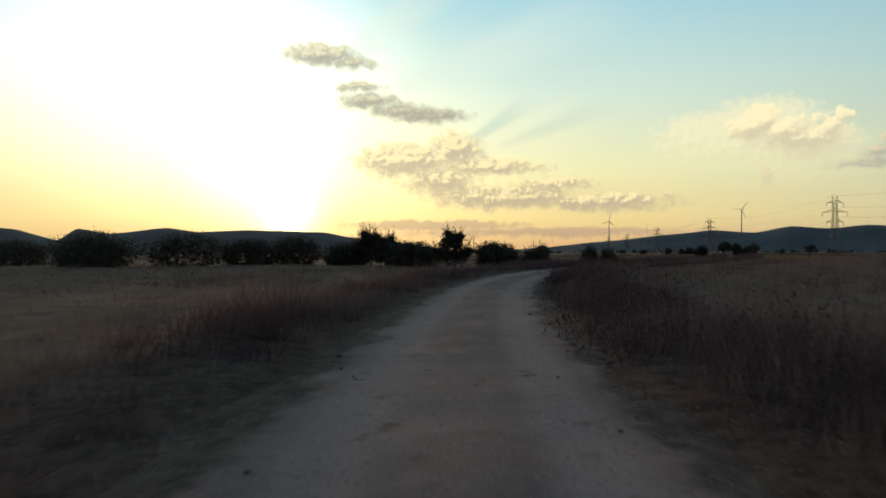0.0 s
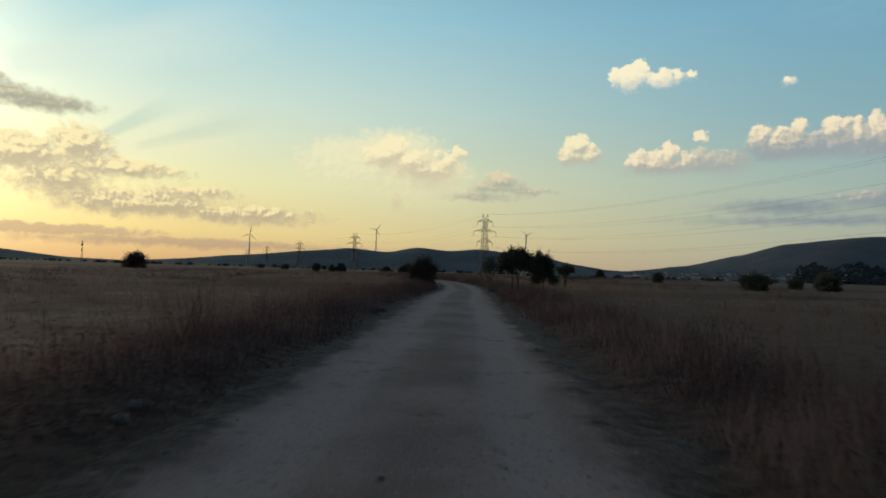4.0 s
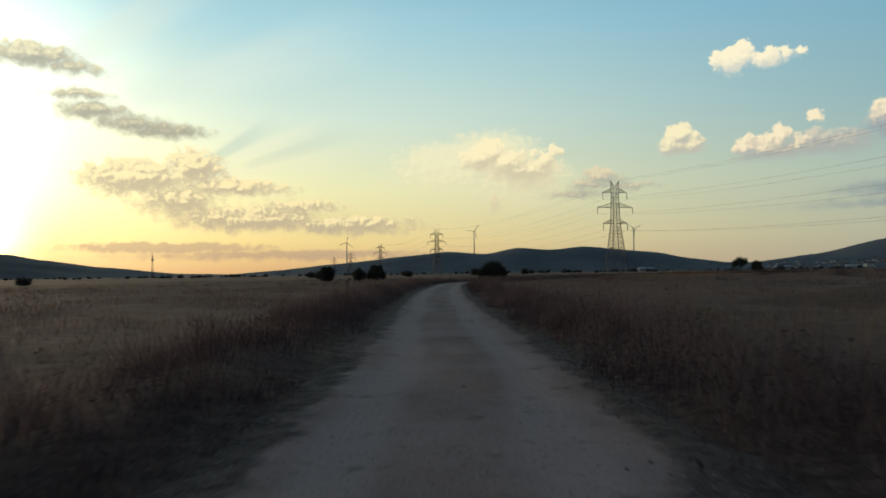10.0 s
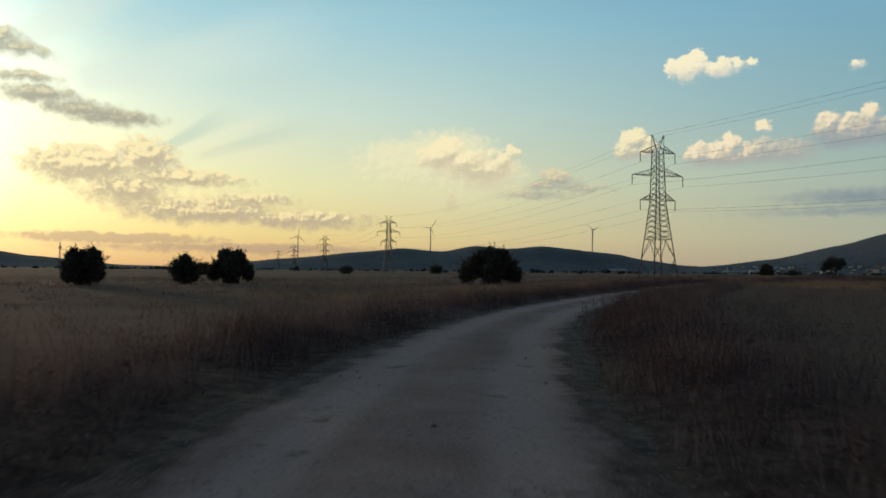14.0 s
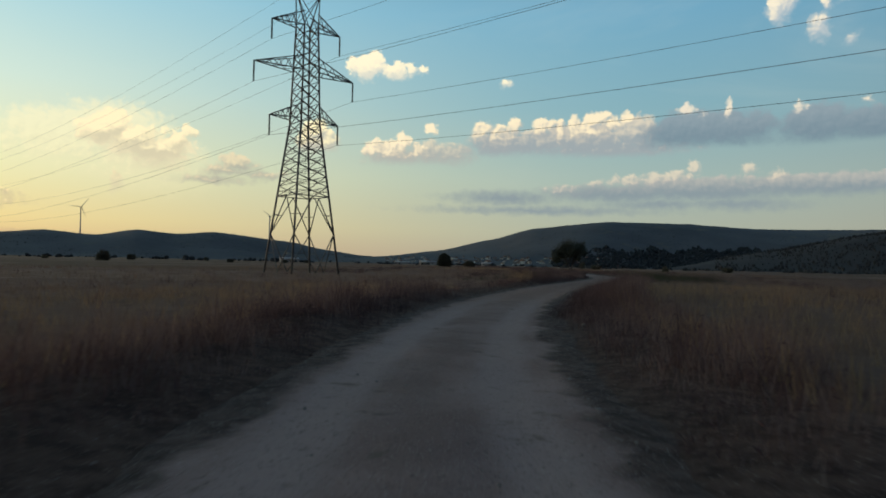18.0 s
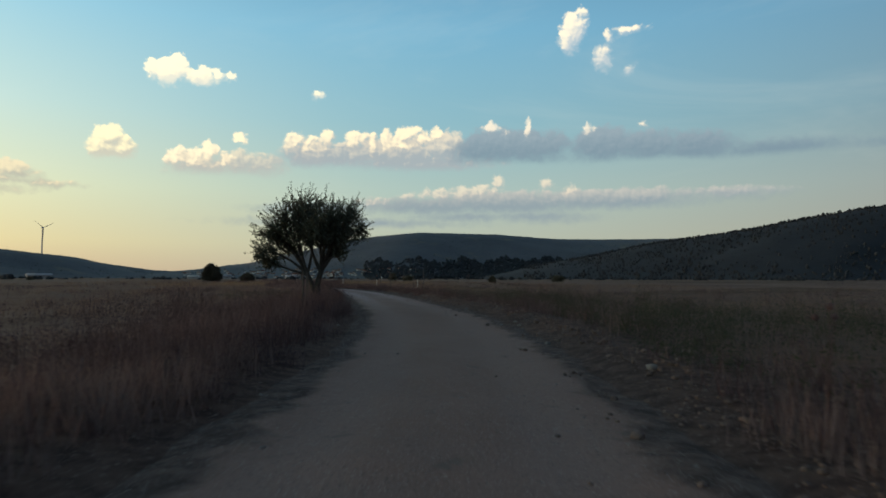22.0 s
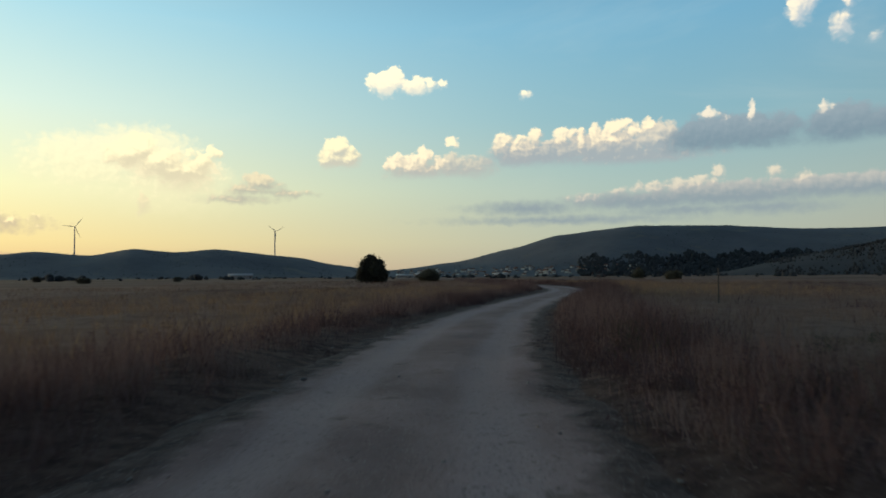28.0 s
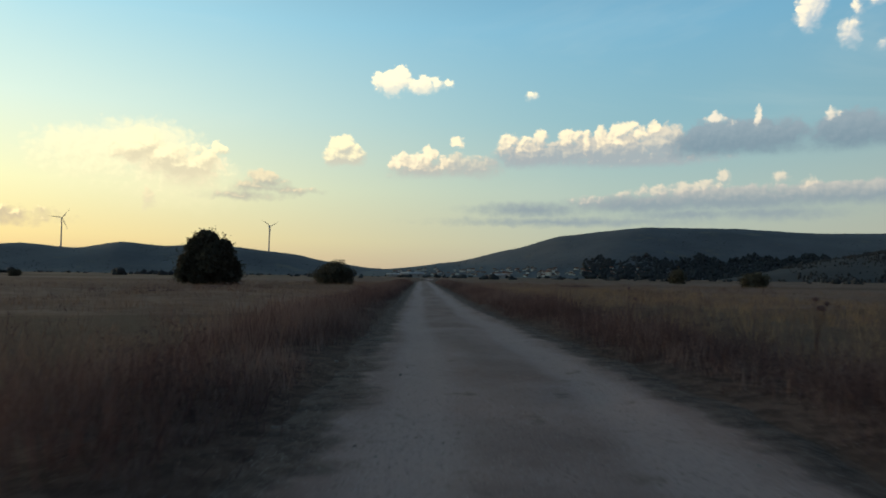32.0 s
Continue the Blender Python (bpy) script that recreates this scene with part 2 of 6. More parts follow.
sky = clouds(sky, [(1.5, 9.2, 1.3, 0.75), (2.4, 9.7, 1.05, 0.85), (2.8, 10.3, 0.5, 0.45), (3.8, 8.8, 1.4, 0.85), (4.9, 8.2, 1.2, 0.7), (5.9, 8.1, 1.2, 0.7), (7.1, 8.9, 0.75, 0.6), (7.8, 9.6, 0.7, 0.4), (5.2, 9.9, 0.24, 0.22), (6.1, 9.6, 0.22, 0.34)],
             PUFF, PUFF_SHADE, 0.42, 0.13, 0.9, 7.4, 11.0, 1.3)
sky = clouds(sky, [(2.8, 5.6, 0.31, 0.57)], (0.92, 0.80, 0.50), (0.74, 0.66, 0.44), 0.3, 0.16, 0.8, 5.0, 7.0, 0.8)
sky = clouds(sky, [(17.5, 10.3, 0.87, 0.74), (17.1, 9.5, 1.0, 0.8), (18.4, 9.6, 0.79, 0.75)], PUFF, (0.60, 0.58, 0.47), 0.36, 0.14, 0.92, 8.8, 11.6, 1.2, 8.7)
sky = clouds(sky, [(21.5, 15.6, 1.25, 0.8), (22.3, 16.3, 0.61, 0.44), (23.8, 15.4, 1.1, 0.55), (25.1, 15.5, 0.55, 0.33), (26.1, 15.5, 0.35, 0.25), (33.1, 14.6, 0.26, 0.18)],
             (1.14, 1.03, 0.72), (0.82, 0.80, 0.66), 0.42, 0.13, 0.96, 14.2, 16.8, 1.1)
sky = clouds(sky, [(54.1, 19.7, 0.8, 0.95), (54.7, 20.9, 0.39, 0.39), (53.6, 18.9, 0.55, 0.85), (56.4, 17.4, 0.5, 0.68), (58.4, 19.2, 1.0, 0.2), (58.5, 16.4, 0.22, 0.2), (56.9, 18.8, 0.3, 0.2)],
             (1.08, 0.96, 0.72), (0.60, 0.64, 0.64), 0.45, 0.18, 0.93, 16.5, 23.0, 1.0)
# the long bank: dull flat body, bright heaped tops in front of it
sky = clouds(sky, [(26.8, 8.9, 1.2, 0.8), (28.6, 8.9, 1.4, 0.7), (24.2, 8.4, 1.8, 0.6)], (0.80, 0.72, 0.54), (0.46, 0.47, 0.44), 0.45, 0.28, 0.88, 8.6, 10.8, 0.4, 7.9, 0.8)
sky = clouds(sky, [(33.4, 9.7, 2.6, 0.9), (36.1, 10.0, 2.2, 0.9), (39.6, 10.1, 3.2, 1.1), (43.4, 10.5, 1.5, 1.2), (41.0, 9.3, 5.0, 0.6)], (0.78, 0.70, 0.55), (0.37, 0.42, 0.44), 0.5, 0.26, 0.94, 9.6, 12.3, 0.35, 8.8, 0.8)
sky = clouds(sky, [(46.2, 10.4, 1.6, 0.9), (47.8, 10.7, 2.1, 1.2), (50.3, 10.6, 2.4, 1.1), (52.3, 10.7, 1.2, 0.9), (56.5, 10.6, 2.3, 1.15), (60.0, 10.3, 2.4, 1.0), (63.5, 10.1, 2.4, 1.0), (69.3, 9.5, 3.3, 0.55), (75.5, 9.2, 2.6, 0.26)], (0.31, 0.385, 0.43), (0.195, 0.28, 0.34), 0.42, 0.36, 0.92, 9.4, 12.6, 0, 9.2, 0.3)
BANK = (1.10, 0.94, 0.64)
sky = clouds(sky, [(22.2, 8.9, 0.75, 0.85), (23.5, 8.8, 0.9, 0.95), (24.7, 9.5, 0.58, 0.9), (24.3, 8.5, 1.3, 0.7), (25.9, 9.0, 0.5, 0.6), (27.0, 10.9, 0.44, 0.32)], BANK, (0.56, 0.52, 0.44), 0.36, 0.15, 0.95, 8.3, 11.0, 1.1, 8.1, melt=0.5)
sky = clouds(sky, [(31.2, 10.6, 0.7, 0.74), (32.7, 10.8, 0.44, 0.44), (33.8, 11.2, 0.48, 0.57), (32.5, 10.1, 1.4, 0.8), (36.3, 10.9, 0.85, 0.79), (37.6, 10.5, 0.5, 1.0), (38.7, 11.3, 0.45, 0.55), (40.3, 11.4, 0.85, 0.75), (41.0, 12.0, 0.36, 0.3), (41.7, 11.2, 0.5, 0.55), (42.9, 11.7, 0.48, 0.42), (39.8, 10.6, 1.7, 0.7)],
             BANK, (0.46, 0.46, 0.44), 0.36, 0.16, 0.94, 9.8, 13.0, 1.1, melt=0.55)
sky = clouds(sky, [(47.4, 12.1, 0.5, 0.34), (50.4, 12.0, 0.28, 0.62), (55.3, 11.8, 0.45, 0.34), (59.6, 11.9, 0.24, 0.22), (48.5, 11.8, 0.2, 0.16)], (1.0, 0.88, 0.68), (0.42, 0.46, 0.47), 0.32, 0.16, 0.85, 11.3, 12.9, 1.0, melt=0.6)
# lower thin layer
sky = clouds(sky, [(11.2, 7.6, 1.14, 0.5), (10.3, 6.9, 1.14, 0.4), (12.0, 7.2, 0.87, 0.3), (9.6, 6.1, 1.9, 0.22), (13.2, 6.7, 1.7, 0.22)], (0.92, 0.77, 0.50), (0.44, 0.43, 0.37), 0.36, 0.2, 0.8, 6.6, 9.0, 0.9)
sky = clouds(sky, [(33.2, 5.4, 3.0, 0.4), (42.3, 5.8, 4.8, 0.55), (48.5, 6.1, 5.2, 0.75), (56.4, 6.3, 6.1, 0.65), (65.6, 6.5, 2.8, 0.33), (45.4, 4.9, 3.0, 0.24), (51.1, 4.9, 2.6, 0.3), (36.0, 4.4, 5.5, 0.22)],
             (0.60, 0.57, 0.50), (0.27, 0.335, 0.37), 0.38, 0.32, 0.92, 5.8, 8.0, 0.1, relief_gain=0.3)
sky = clouds(sky, [(40.5, 6.4, 0.7, 0.36), (43.0, 6.7, 1.3, 0.5), (44.9, 6.7, 1.2, 0.5), (46.5, 7.0, 0.85, 0.48), (47.9, 7.7, 0.36, 0.58), (51.8, 7.5, 0.4, 0.32), (53.7, 6.9, 0.5, 0.36), (37.9, 6.0, 1.3, 0.36)],
             (0.88, 0.76, 0.57), (0.46, 0.46, 0.44), 0.34, 0.2, 0.75, 6.2, 8.8, 0.8, melt=0.6)

bg = W.n("ShaderNodeBackground")
W.link(sky, bg.inputs[0])
bg.inputs[1].default_value = 1.0
W.link(bg.outputs[0], W.n("ShaderNodeOutputWorld").inputs[0])

sun = new("sun", bpy.data.lights.new("sun", "SUN"))
sun.data.energy, sun.data.angle, sun.data.color = 0.8, radians(0.6), (1.0, 0.68, 0.42)
sun.matrix_world = look((0, 0, 50), Vector((0, 0, 50)) - az_dir(SUN_AZ, SUN_EL))

# ================= materials =================


def material(name, dark, light, scale=1.0, rough=0.9, bump=0.3, bump_scale=None, metal=0.0, spot=None, island=0.0, coords="Object", through_light=0.0):
    m = bpy.data.materials.new(name)
    m.use_nodes = True
    N = Nodes(m.node_tree)
    p = N.n("ShaderNodeTexCoord").outputs[coords] if coords != "World" else N.n("ShaderNodeNewGeometry").outputs["Position"]
    big = N.noise(p, scale, 3.0, 0.6)
    small = N.noise(p, scale * 9.3, 5.0, 0.65)
    f = N.math("ADD", N.math("MULTIPLY", big, 0.6), N.math("MULTIPLY", small, 0.4))
    f = N.span(f, 0.32, 0.68, kind="LINEAR")
    if island:
        r = N.n("ShaderNodeNewGeometry").outputs["Random Per Island"]
        f = N.math("ADD", N.math("MULTIPLY", f, 1 - island), N.math("MULTIPLY", r, island))
    col = N.mix(f, dark, light)
    if spot:
        col = N.mix(N.span(N.noise(p, scale * spot[1], 4.0, 0.7), 0.56, 0.70), col, spot[0])
    bs = N.n("ShaderNodeBsdfPrincipled")
    N.link(col, bs.inputs["Base Color"])
    bs.inputs["Metallic"].default_value = metal
    N.link(N.span(small, 0.2, 0.8, max(rough - 0.12, 0.02), min(rough + 0.08, 1.0), "LINEAR"), bs.inputs["Roughness"])
    bs.inputs["Specular IOR Level"].default_value = 0.25
    if bump:
        b = N.n("ShaderNodeBump")
        b.inputs["Strength"].default_value = bump
        b.inputs["Distance"].default_value = 0.03
        N.link(N.noise(p, bump_scale or scale * 14, 4.0, 0.7), b.inputs["Height"])
        N.link(b.outputs[0], bs.inputs["Normal"])
    out = bs.outputs[0]
    if through_light:
        tr = N.n("ShaderNodeBsdfTranslucent")
        N.link(col, tr.inputs[0])
        ms = N.n("ShaderNodeMixShader")
        ms.inputs[0].default_value = through_light
        N.link(out, ms.inputs[1])
        N.link(tr.outputs[0], ms.inputs[2])
        out = ms.outputs[0]
    N.link(out, N.n("ShaderNodeOutputMaterial").inputs[0])
    return m


# distance haze is put into the hills' base colours, lifting them to pale grey
M_HILL_HAZED = material("hazed_hill_scrub", (0.078, 0.088, 0.098), (0.135, 0.142, 0.15), 0.006, 0.95, 0.6, 0.05, coords="World", spot=((0.15, 0.145, 0.125), 2.2))
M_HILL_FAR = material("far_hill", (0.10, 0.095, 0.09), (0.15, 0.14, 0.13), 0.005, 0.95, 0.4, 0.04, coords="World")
M_BARK = material("bark", (0.035, 0.028, 0.022), (0.10, 0.085, 0.07), 6.0, 0.9, 0.8)
M_LEAF = material("leaf_olive", (0.045, 0.05, 0.036), (0.125, 0.13, 0.088), 2.0, 0.7, 0.0, through_light=0.15, island=0.6)
M_LEAF_DARK = material("leaf_dark", (0.05, 0.048, 0.036), (0.125, 0.115, 0.08), 2.0, 0.75, 0.0, through_light=0.25, island=0.6)
M_GRASS = material("dry_grass", (0.098, 0.067, 0.066), (0.275, 0.196, 0.176), 0.08, 0.9, 0.0, island=0.55, coords="World", through_light=0.42)
M_WEED = material("weed", (0.06, 0.038, 0.04), (0.168, 0.108, 0.102), 0.1, 0.9, 0.0, island=0.55, coords="World", through_light=0.42)
M_THICKET = material("dark_dead_weeds", (0.036, 0.023, 0.028), (0.104, 0.066, 0.07), 0.12, 0.9, 0.0, through_light=0.3, island=0.5, coords="World")
M_GREEN = material("dusty_green_leaf", (0.035, 0.042, 0.024), (0.09, 0.095, 0.06), 0.5, 0.85, 0.0, island=0.5, coords="World", through_light=0.42)
M_STUBBLE = material("stubble", (0.14, 0.094, 0.074), (0.315, 0.22, 0.166), 0.05, 0.9, 0.0, island=0.5, coords="World", through_light=0.42)
M_GOLD = material("golden_straw", (0.21, 0.135, 0.08), (0.44, 0.30, 0.175), 0.06, 0.9, 0.0, island=0.5, coords="World", through_light=0.42)
M_STEEL = material("galvanised_steel", (0.09, 0.09, 0.09), (0.17, 0.17, 0.165), 1.5, 0.65, 0.1, metal=0.3)
M_CABLE = material("cable", (0.05, 0.05, 0.05), (0.09, 0.09, 0.09), 1.0, 0.6, 0.0, metal=0.4)
M_GLASS_INS = material("insulator_glaze", (0.03, 0.03, 0.035), (0.08, 0.075, 0.07), 3.0, 0.35, 0.0)
M_WHITE = material("turbine_paint", (0.42, 0.43, 0.44), (0.55, 0.55, 0.55), 0.1, 0.5, 0.0)
M_WALL = material("plaster", (0.40, 0.36, 0.31), (0.75, 0.70, 0.62), 0.3, 0.9, 0.0)
M_TILE = material("roof_tile", (0.13, 0.06, 0.04), (0.30, 0.14, 0.09), 0.4, 0.9, 0.2)
M_WOOD = material("weathered_wood", (0.05, 0.042, 0.035), (0.17, 0.145, 0.12), 5.0, 0.9, 0.6)
M_RAG = material("pale_cloth", (0.40, 0.38, 0.35), (0.70, 0.68, 0.64), 4.0, 0.9, 0.3)
M_STONE = material("stone", (0.13, 0.112, 0.102), (0.33, 0.295, 0.265), 5.0, 0.9, 0.5, island=0.4)
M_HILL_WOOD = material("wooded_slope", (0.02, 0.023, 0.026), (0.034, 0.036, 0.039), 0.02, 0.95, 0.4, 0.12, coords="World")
# crowns greyed towards blue: aerial fade put into their base colour
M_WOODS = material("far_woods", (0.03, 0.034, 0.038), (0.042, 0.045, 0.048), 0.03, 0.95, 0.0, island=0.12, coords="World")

# ================= path and helpers =================


def smooth_line():
    """The road's centre: the drive itself, made even, and carried on at both ends."""
    t = np.array([r[0] for r in ROWS])
    p = np.array([[r[1], r[2]] for r in ROWS])
    q = np.linspace(0, 32, 641)
    line = np.stack([np.interp(q, t, p[:, i]) for i in (0, 1)], 1)
    k = np.hanning(25)
    k /= k.sum()
    pad = np.concatenate([2 * line[:1] - line[12:0:-1], line, 2 * line[-1:] - line[-2:-14:-1]])
    line = np.stack([np.convolve(pad[:, i], k, "valid") for i in (0, 1)], 1)
    d0 = line[0] - line[6]
    d0 /= np.linalg.norm(d0)
    before = [line[0] + d0 * s for s in np.arange(40, 0, -1.0)]
    head = math.atan2(*(line[-1] - line[-8]))
    after, c = [], line[-1].copy()
    for s in range(420):
        c = c + np.array([math.sin(head), math.cos(head)])
        head -= math.radians(0.62 if s < 9 else -0.05 * math.sin((s - 9) / 70.0) if s > 150 else 0.0)
        after.append(c.copy())
    line = np.concatenate([np.array(before), line, np.array(after)])
    s = np.concatenate([[0], np.cumsum(np.hypot(*np.diff(line, axis=0).T))])
    n = int(s[-1] / 0.5)
    q = np.linspace(0, s[-1], n)
    return np.stack([np.interp(q, s, line[:, i]) for i in (0, 1)], 1)


DRIVE = smooth_line()


def frame_of(line):
    """Directions along a line and to its right."""
    tan = np.gradient(line, axis=0)
    tan /= np.linalg.norm(tan, axis=1)[:, None]
    return tan, np.stack([tan[:, 1], -tan[:, 0]], 1)


def length_of(line):
    return np.concatenate([[0], np.cumsum(np.hypot(*np.diff(line, axis=0).T))])


# the track's plan, every 15 m of the drive: its middle right of the drive, and its half width
PLAN_S = 45 + 15.0 * np.arange(43)
PLAN_MIDDLE = [-0.13, -0.45, -0.73, -0.84, -0.68, -0.30, -0.45, -0.46, -0.15, 0.11, 0.19, 0.07, 0.07, 0.04, -0.25, -0.30, -0.31, -0.38, -0.78, -0.86, -0.47, -0.30,
               -0.25, -0.41, -0.56, -0.60, -0.68, -0.48, 0.12, 0.18, -0.30, -0.16, 0.06, 0.18, -0.10, -0.75, -0.72, -0.45, -0.13, 0.55, 0.68, 0.52, 0.2]
PLAN_HALF = [1.57, 1.57, 1.70, 1.74, 1.75, 1.75, 1.82, 1.80, 1.60, 1.66, 1.66, 1.50, 1.50, 1.60, 1.58, 1.68, 1.66, 1.55, 1.60, 1.50, 1.50, 1.60,
             1.68, 1.60, 1.68, 1.70, 1.72, 1.66, 1.83, 2.02, 2.02, 1.98, 1.91, 1.83, 1.72, 1.68, 1.60, 1.52, 1.60, 1.80, 1.92, 1.86, 1.6]
DRIVE_TAN, DRIVE_RIGHT = frame_of(DRIVE)
LINE = DRIVE + DRIVE_RIGHT * np.convolve(np.pad(np.interp(length_of(DRIVE), PLAN_S, PLAN_MIDDLE), 10, "edge"), np.full(21, 1 / 21), "valid")[:, None]
HALF = np.interp(length_of(DRIVE), PLAN_S, PLAN_HALF)
TAN, RIGHT = frame_of(LINE)
NP = len(LINE)
WIDER = HALF - 1.55       # by how much the verges stand back


def lateral(xy):
    """Signed distance of points from the road's centre line, less what the road is wider there, and the nearest index."""
    xy = np.asarray(xy, float).reshape(-1, 2)
    idx = np.zeros(len(xy), int)
    sub = LINE[::4]
    for a in range(0, len(xy), 20000):
        b = xy[a:a + 20000]
        d = (b[:, None, 0] - sub[None, :, 0]) ** 2 + (b[:, None, 1] - sub[None, :, 1]) ** 2
        idx[a:a + 20000] = np.argmin(d, 1) * 4
    v = xy - LINE[idx]
    lat = (v * RIGHT[idx]).sum(1)
    far = np.hypot(*v.T)
    lat = np.where(np.abs(lat) < far * 0.8, np.sign(lat + 1e-9) * far, lat)
    return lat - np.clip(lat / 1.5, -1, 1) * WIDER[idx], idx


def waves(x, y, seed, scale, n=7):
    """Cheap smooth noise, about -1 to 1."""
    r = np.random.RandomState(seed)
    z = np.zeros_like(x, dtype=float)
    for _ in range(n):
        a, f, p = r.uniform(0, 6.283), r.uniform(0.5, 1.9) / scale, r.uniform(0, 6.283)
        z += np.sin((x * math.cos(a) + y * math.sin(a)) * f * 6.283 + p)
    return z / math.sqrt(n) * 0.8


def land(x, y, lat):
    """Height of the ground."""
    a = np.abs(lat)
    z = 0.05 * waves(x, y, 5, 9.0) + 0.03 * waves(x, y, 6, 2.7)
    bank = np.exp(-((a - 3.1) / 0.9) ** 2) * (0.16 + 0.10 * waves(x, y, 7, 6.0))
    z = z * np.clip((a - 1.6) / 1.5, 0, 1) + bank
    # windrow of scraped earth along the right edge, past the olive tree
    z = z + 0.20 * np.exp(-((lat - 2.55) / 0.38) ** 2) * np.clip((y - 386) / 8, 0, 1) * np.clip((462 - y) / 8, 0, 1) * (0.7 + 0.3 * waves(x, y, 8, 3.0)) * (a < 8)
    fall = np.clip((1.9 - a) / 0.5, 0, 1)
    z = np.where(a > 60, 0.0 * z, z * np.clip((60 - a) / 20, 0, 1))
    return z * (1 - fall) - 0.10 * fall


def mesh_of(name, verts, faces, mat=None, smooth=False):
    """A mesh from arrays; faces is an (n, k) array."""
    me = bpy.data.meshes.new(name)
    verts = np.asarray(verts, np.float32)
    faces = np.asarray(faces, np.int32)
    k = faces.shape[1]
    me.vertices.add(len(verts))
    me.vertices.foreach_set("co", verts.ravel())
    me.loops.add(faces.size)
    me.loops.foreach_set("vertex_index", faces.ravel())
    me.polygons.add(len(faces))
    me.polygons.foreach_set("loop_start", np.arange(0, faces.size, k, dtype=np.int32))
    if smooth:
        me.polygons.foreach_set("use_smooth", np.ones(len(faces), bool))
    me.update(calc_edges=True)
    if mat:
        me.materials.append(mat)
    return me


def grid_faces(nu, nv):
    i = np.arange(nu - 1)[:, None] * nv + np.arange(nv - 1)[None, :]
    return np.stack([i, i + nv, i + nv + 1, i + 1], -1).reshape(-1, 4)


def thing(name, label, category, group="", kind="", at=(0, 0, 0), rz=0.0):
    e = new(name)
    e.empty_display_size = 0.2
    e.matrix_basis = pose(*at, 0, 0, rz)
    return tagged(e, label, category, group, kind)


def part(name, me, parent, label=""):
    o = new(name, me)
    o.parent = parent
    return tagged(o, label)


# ================= ground and road =================
def build_ground():
    fine_x = np.arange(-44, 241, 1.45)
    fine_y = np.arange(-24, 661, 1.45)
    grow = np.cumsum(1.45 * 1.32 ** np.arange(1, 26))
    grow = grow[grow < 4700]
    xs = np.concatenate([fine_x[0] - grow[::-1], fine_x, fine_x[-1] + grow])
    ys = np.concatenate([fine_y[0] - grow[::-1], fine_y, fine_y[-1] + grow])
    X, Y = np.meshgrid(xs, ys, indexing="ij")
    lat, _ = lateral(np.stack([X.ravel(), Y.ravel()], 1))
    Z = land(X.ravel(), Y.ravel(), lat)
    v = np.stack([X.ravel(), Y.ravel(), Z], 1)
    m = bpy.data.materials.new("field_soil")
    m.use_nodes = True
    N = Nodes(m.node_tree)
    p = N.n("ShaderNodeNewGeometry").outputs["Position"]
    stretched = N.vec("MULTIPLY", p, (0.011, 0.028, 0.0))
    vor = N.n("ShaderNodeTexVoronoi")
    N.link(stretched, vor.inputs["Vector"])
    vor.inputs["Scale"].default_value = 1.0
    parcel = N.n("ShaderNodeSeparateColor")
    N.link(vor.outputs["Color"], parcel.inputs[0])
    col = N.mix(parcel.outputs[0], (0.15, 0.097, 0.076), (0.265, 0.178, 0.136))
    col = N.mix(N.span(parcel.outputs[1], 0.72, 0.76), col, (0.10, 0.07, 0.045))
    col = N.mix(N.span(N.noise(p, 0.35, 5.0, 0.65), 0.35, 0.7), col, (0.165, 0.098, 0.064))
    col = N.mix(N.span(N.noise(p, 6.0, 4.0, 0.7), 0.5, 0.75), col, (0.25, 0.165, 0.115))
    col = N.mix(N.span(N.noise(p, 1.4, 5.0, 0.7), 0.5, 0.7), col, (0.12, 0.078, 0.058))
    # verge: darker brown earth with pale specks, instead of straw
    verge_earth = N.mix(N.span(N.noise(p, 3.1, 6.0, 0.75), 0.36, 0.64), (0.065, 0.041, 0.035), (0.155, 0.1, 0.078))
    verge_earth = N.mix(N.span(N.noise(p, 24.0, 3.0, 0.7), 0.60, 0.70), verge_earth, (0.34, 0.27, 0.22))
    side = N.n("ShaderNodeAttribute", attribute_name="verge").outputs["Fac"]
    col = N.mix(N.span(N.math("ADD", side, N.math("MULTIPLY", N.math("SUBTRACT", N.noise(p, 0.7, 5.0, 0.65), 0.5), 1.4)), 0.25, 0.75), col, verge_earth)
    bs = N.n("ShaderNodeBsdfPrincipled")
    N.link(col, bs.inputs["Base Color"])
    bs.inputs["Roughness"].default_value = 0.95
    bs.inputs["Specular IOR Level"].default_value = 0.1
    b = N.n("ShaderNodeBump")
    b.inputs["Strength"].default_value = 0.9
    b.inputs["Distance"].default_value = 0.06
    N.link(N.noise(p, 9.0, 6.0, 0.75), b.inputs["Height"])
    N.link(b.outputs[0], bs.inputs["Normal"])
    N.link(bs.outputs[0], N.n("ShaderNodeOutputMaterial").inputs[0])
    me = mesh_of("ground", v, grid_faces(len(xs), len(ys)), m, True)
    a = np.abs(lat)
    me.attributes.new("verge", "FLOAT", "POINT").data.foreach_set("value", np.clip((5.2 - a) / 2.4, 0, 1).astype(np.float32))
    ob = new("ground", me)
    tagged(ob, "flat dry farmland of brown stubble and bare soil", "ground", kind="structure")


build_ground()


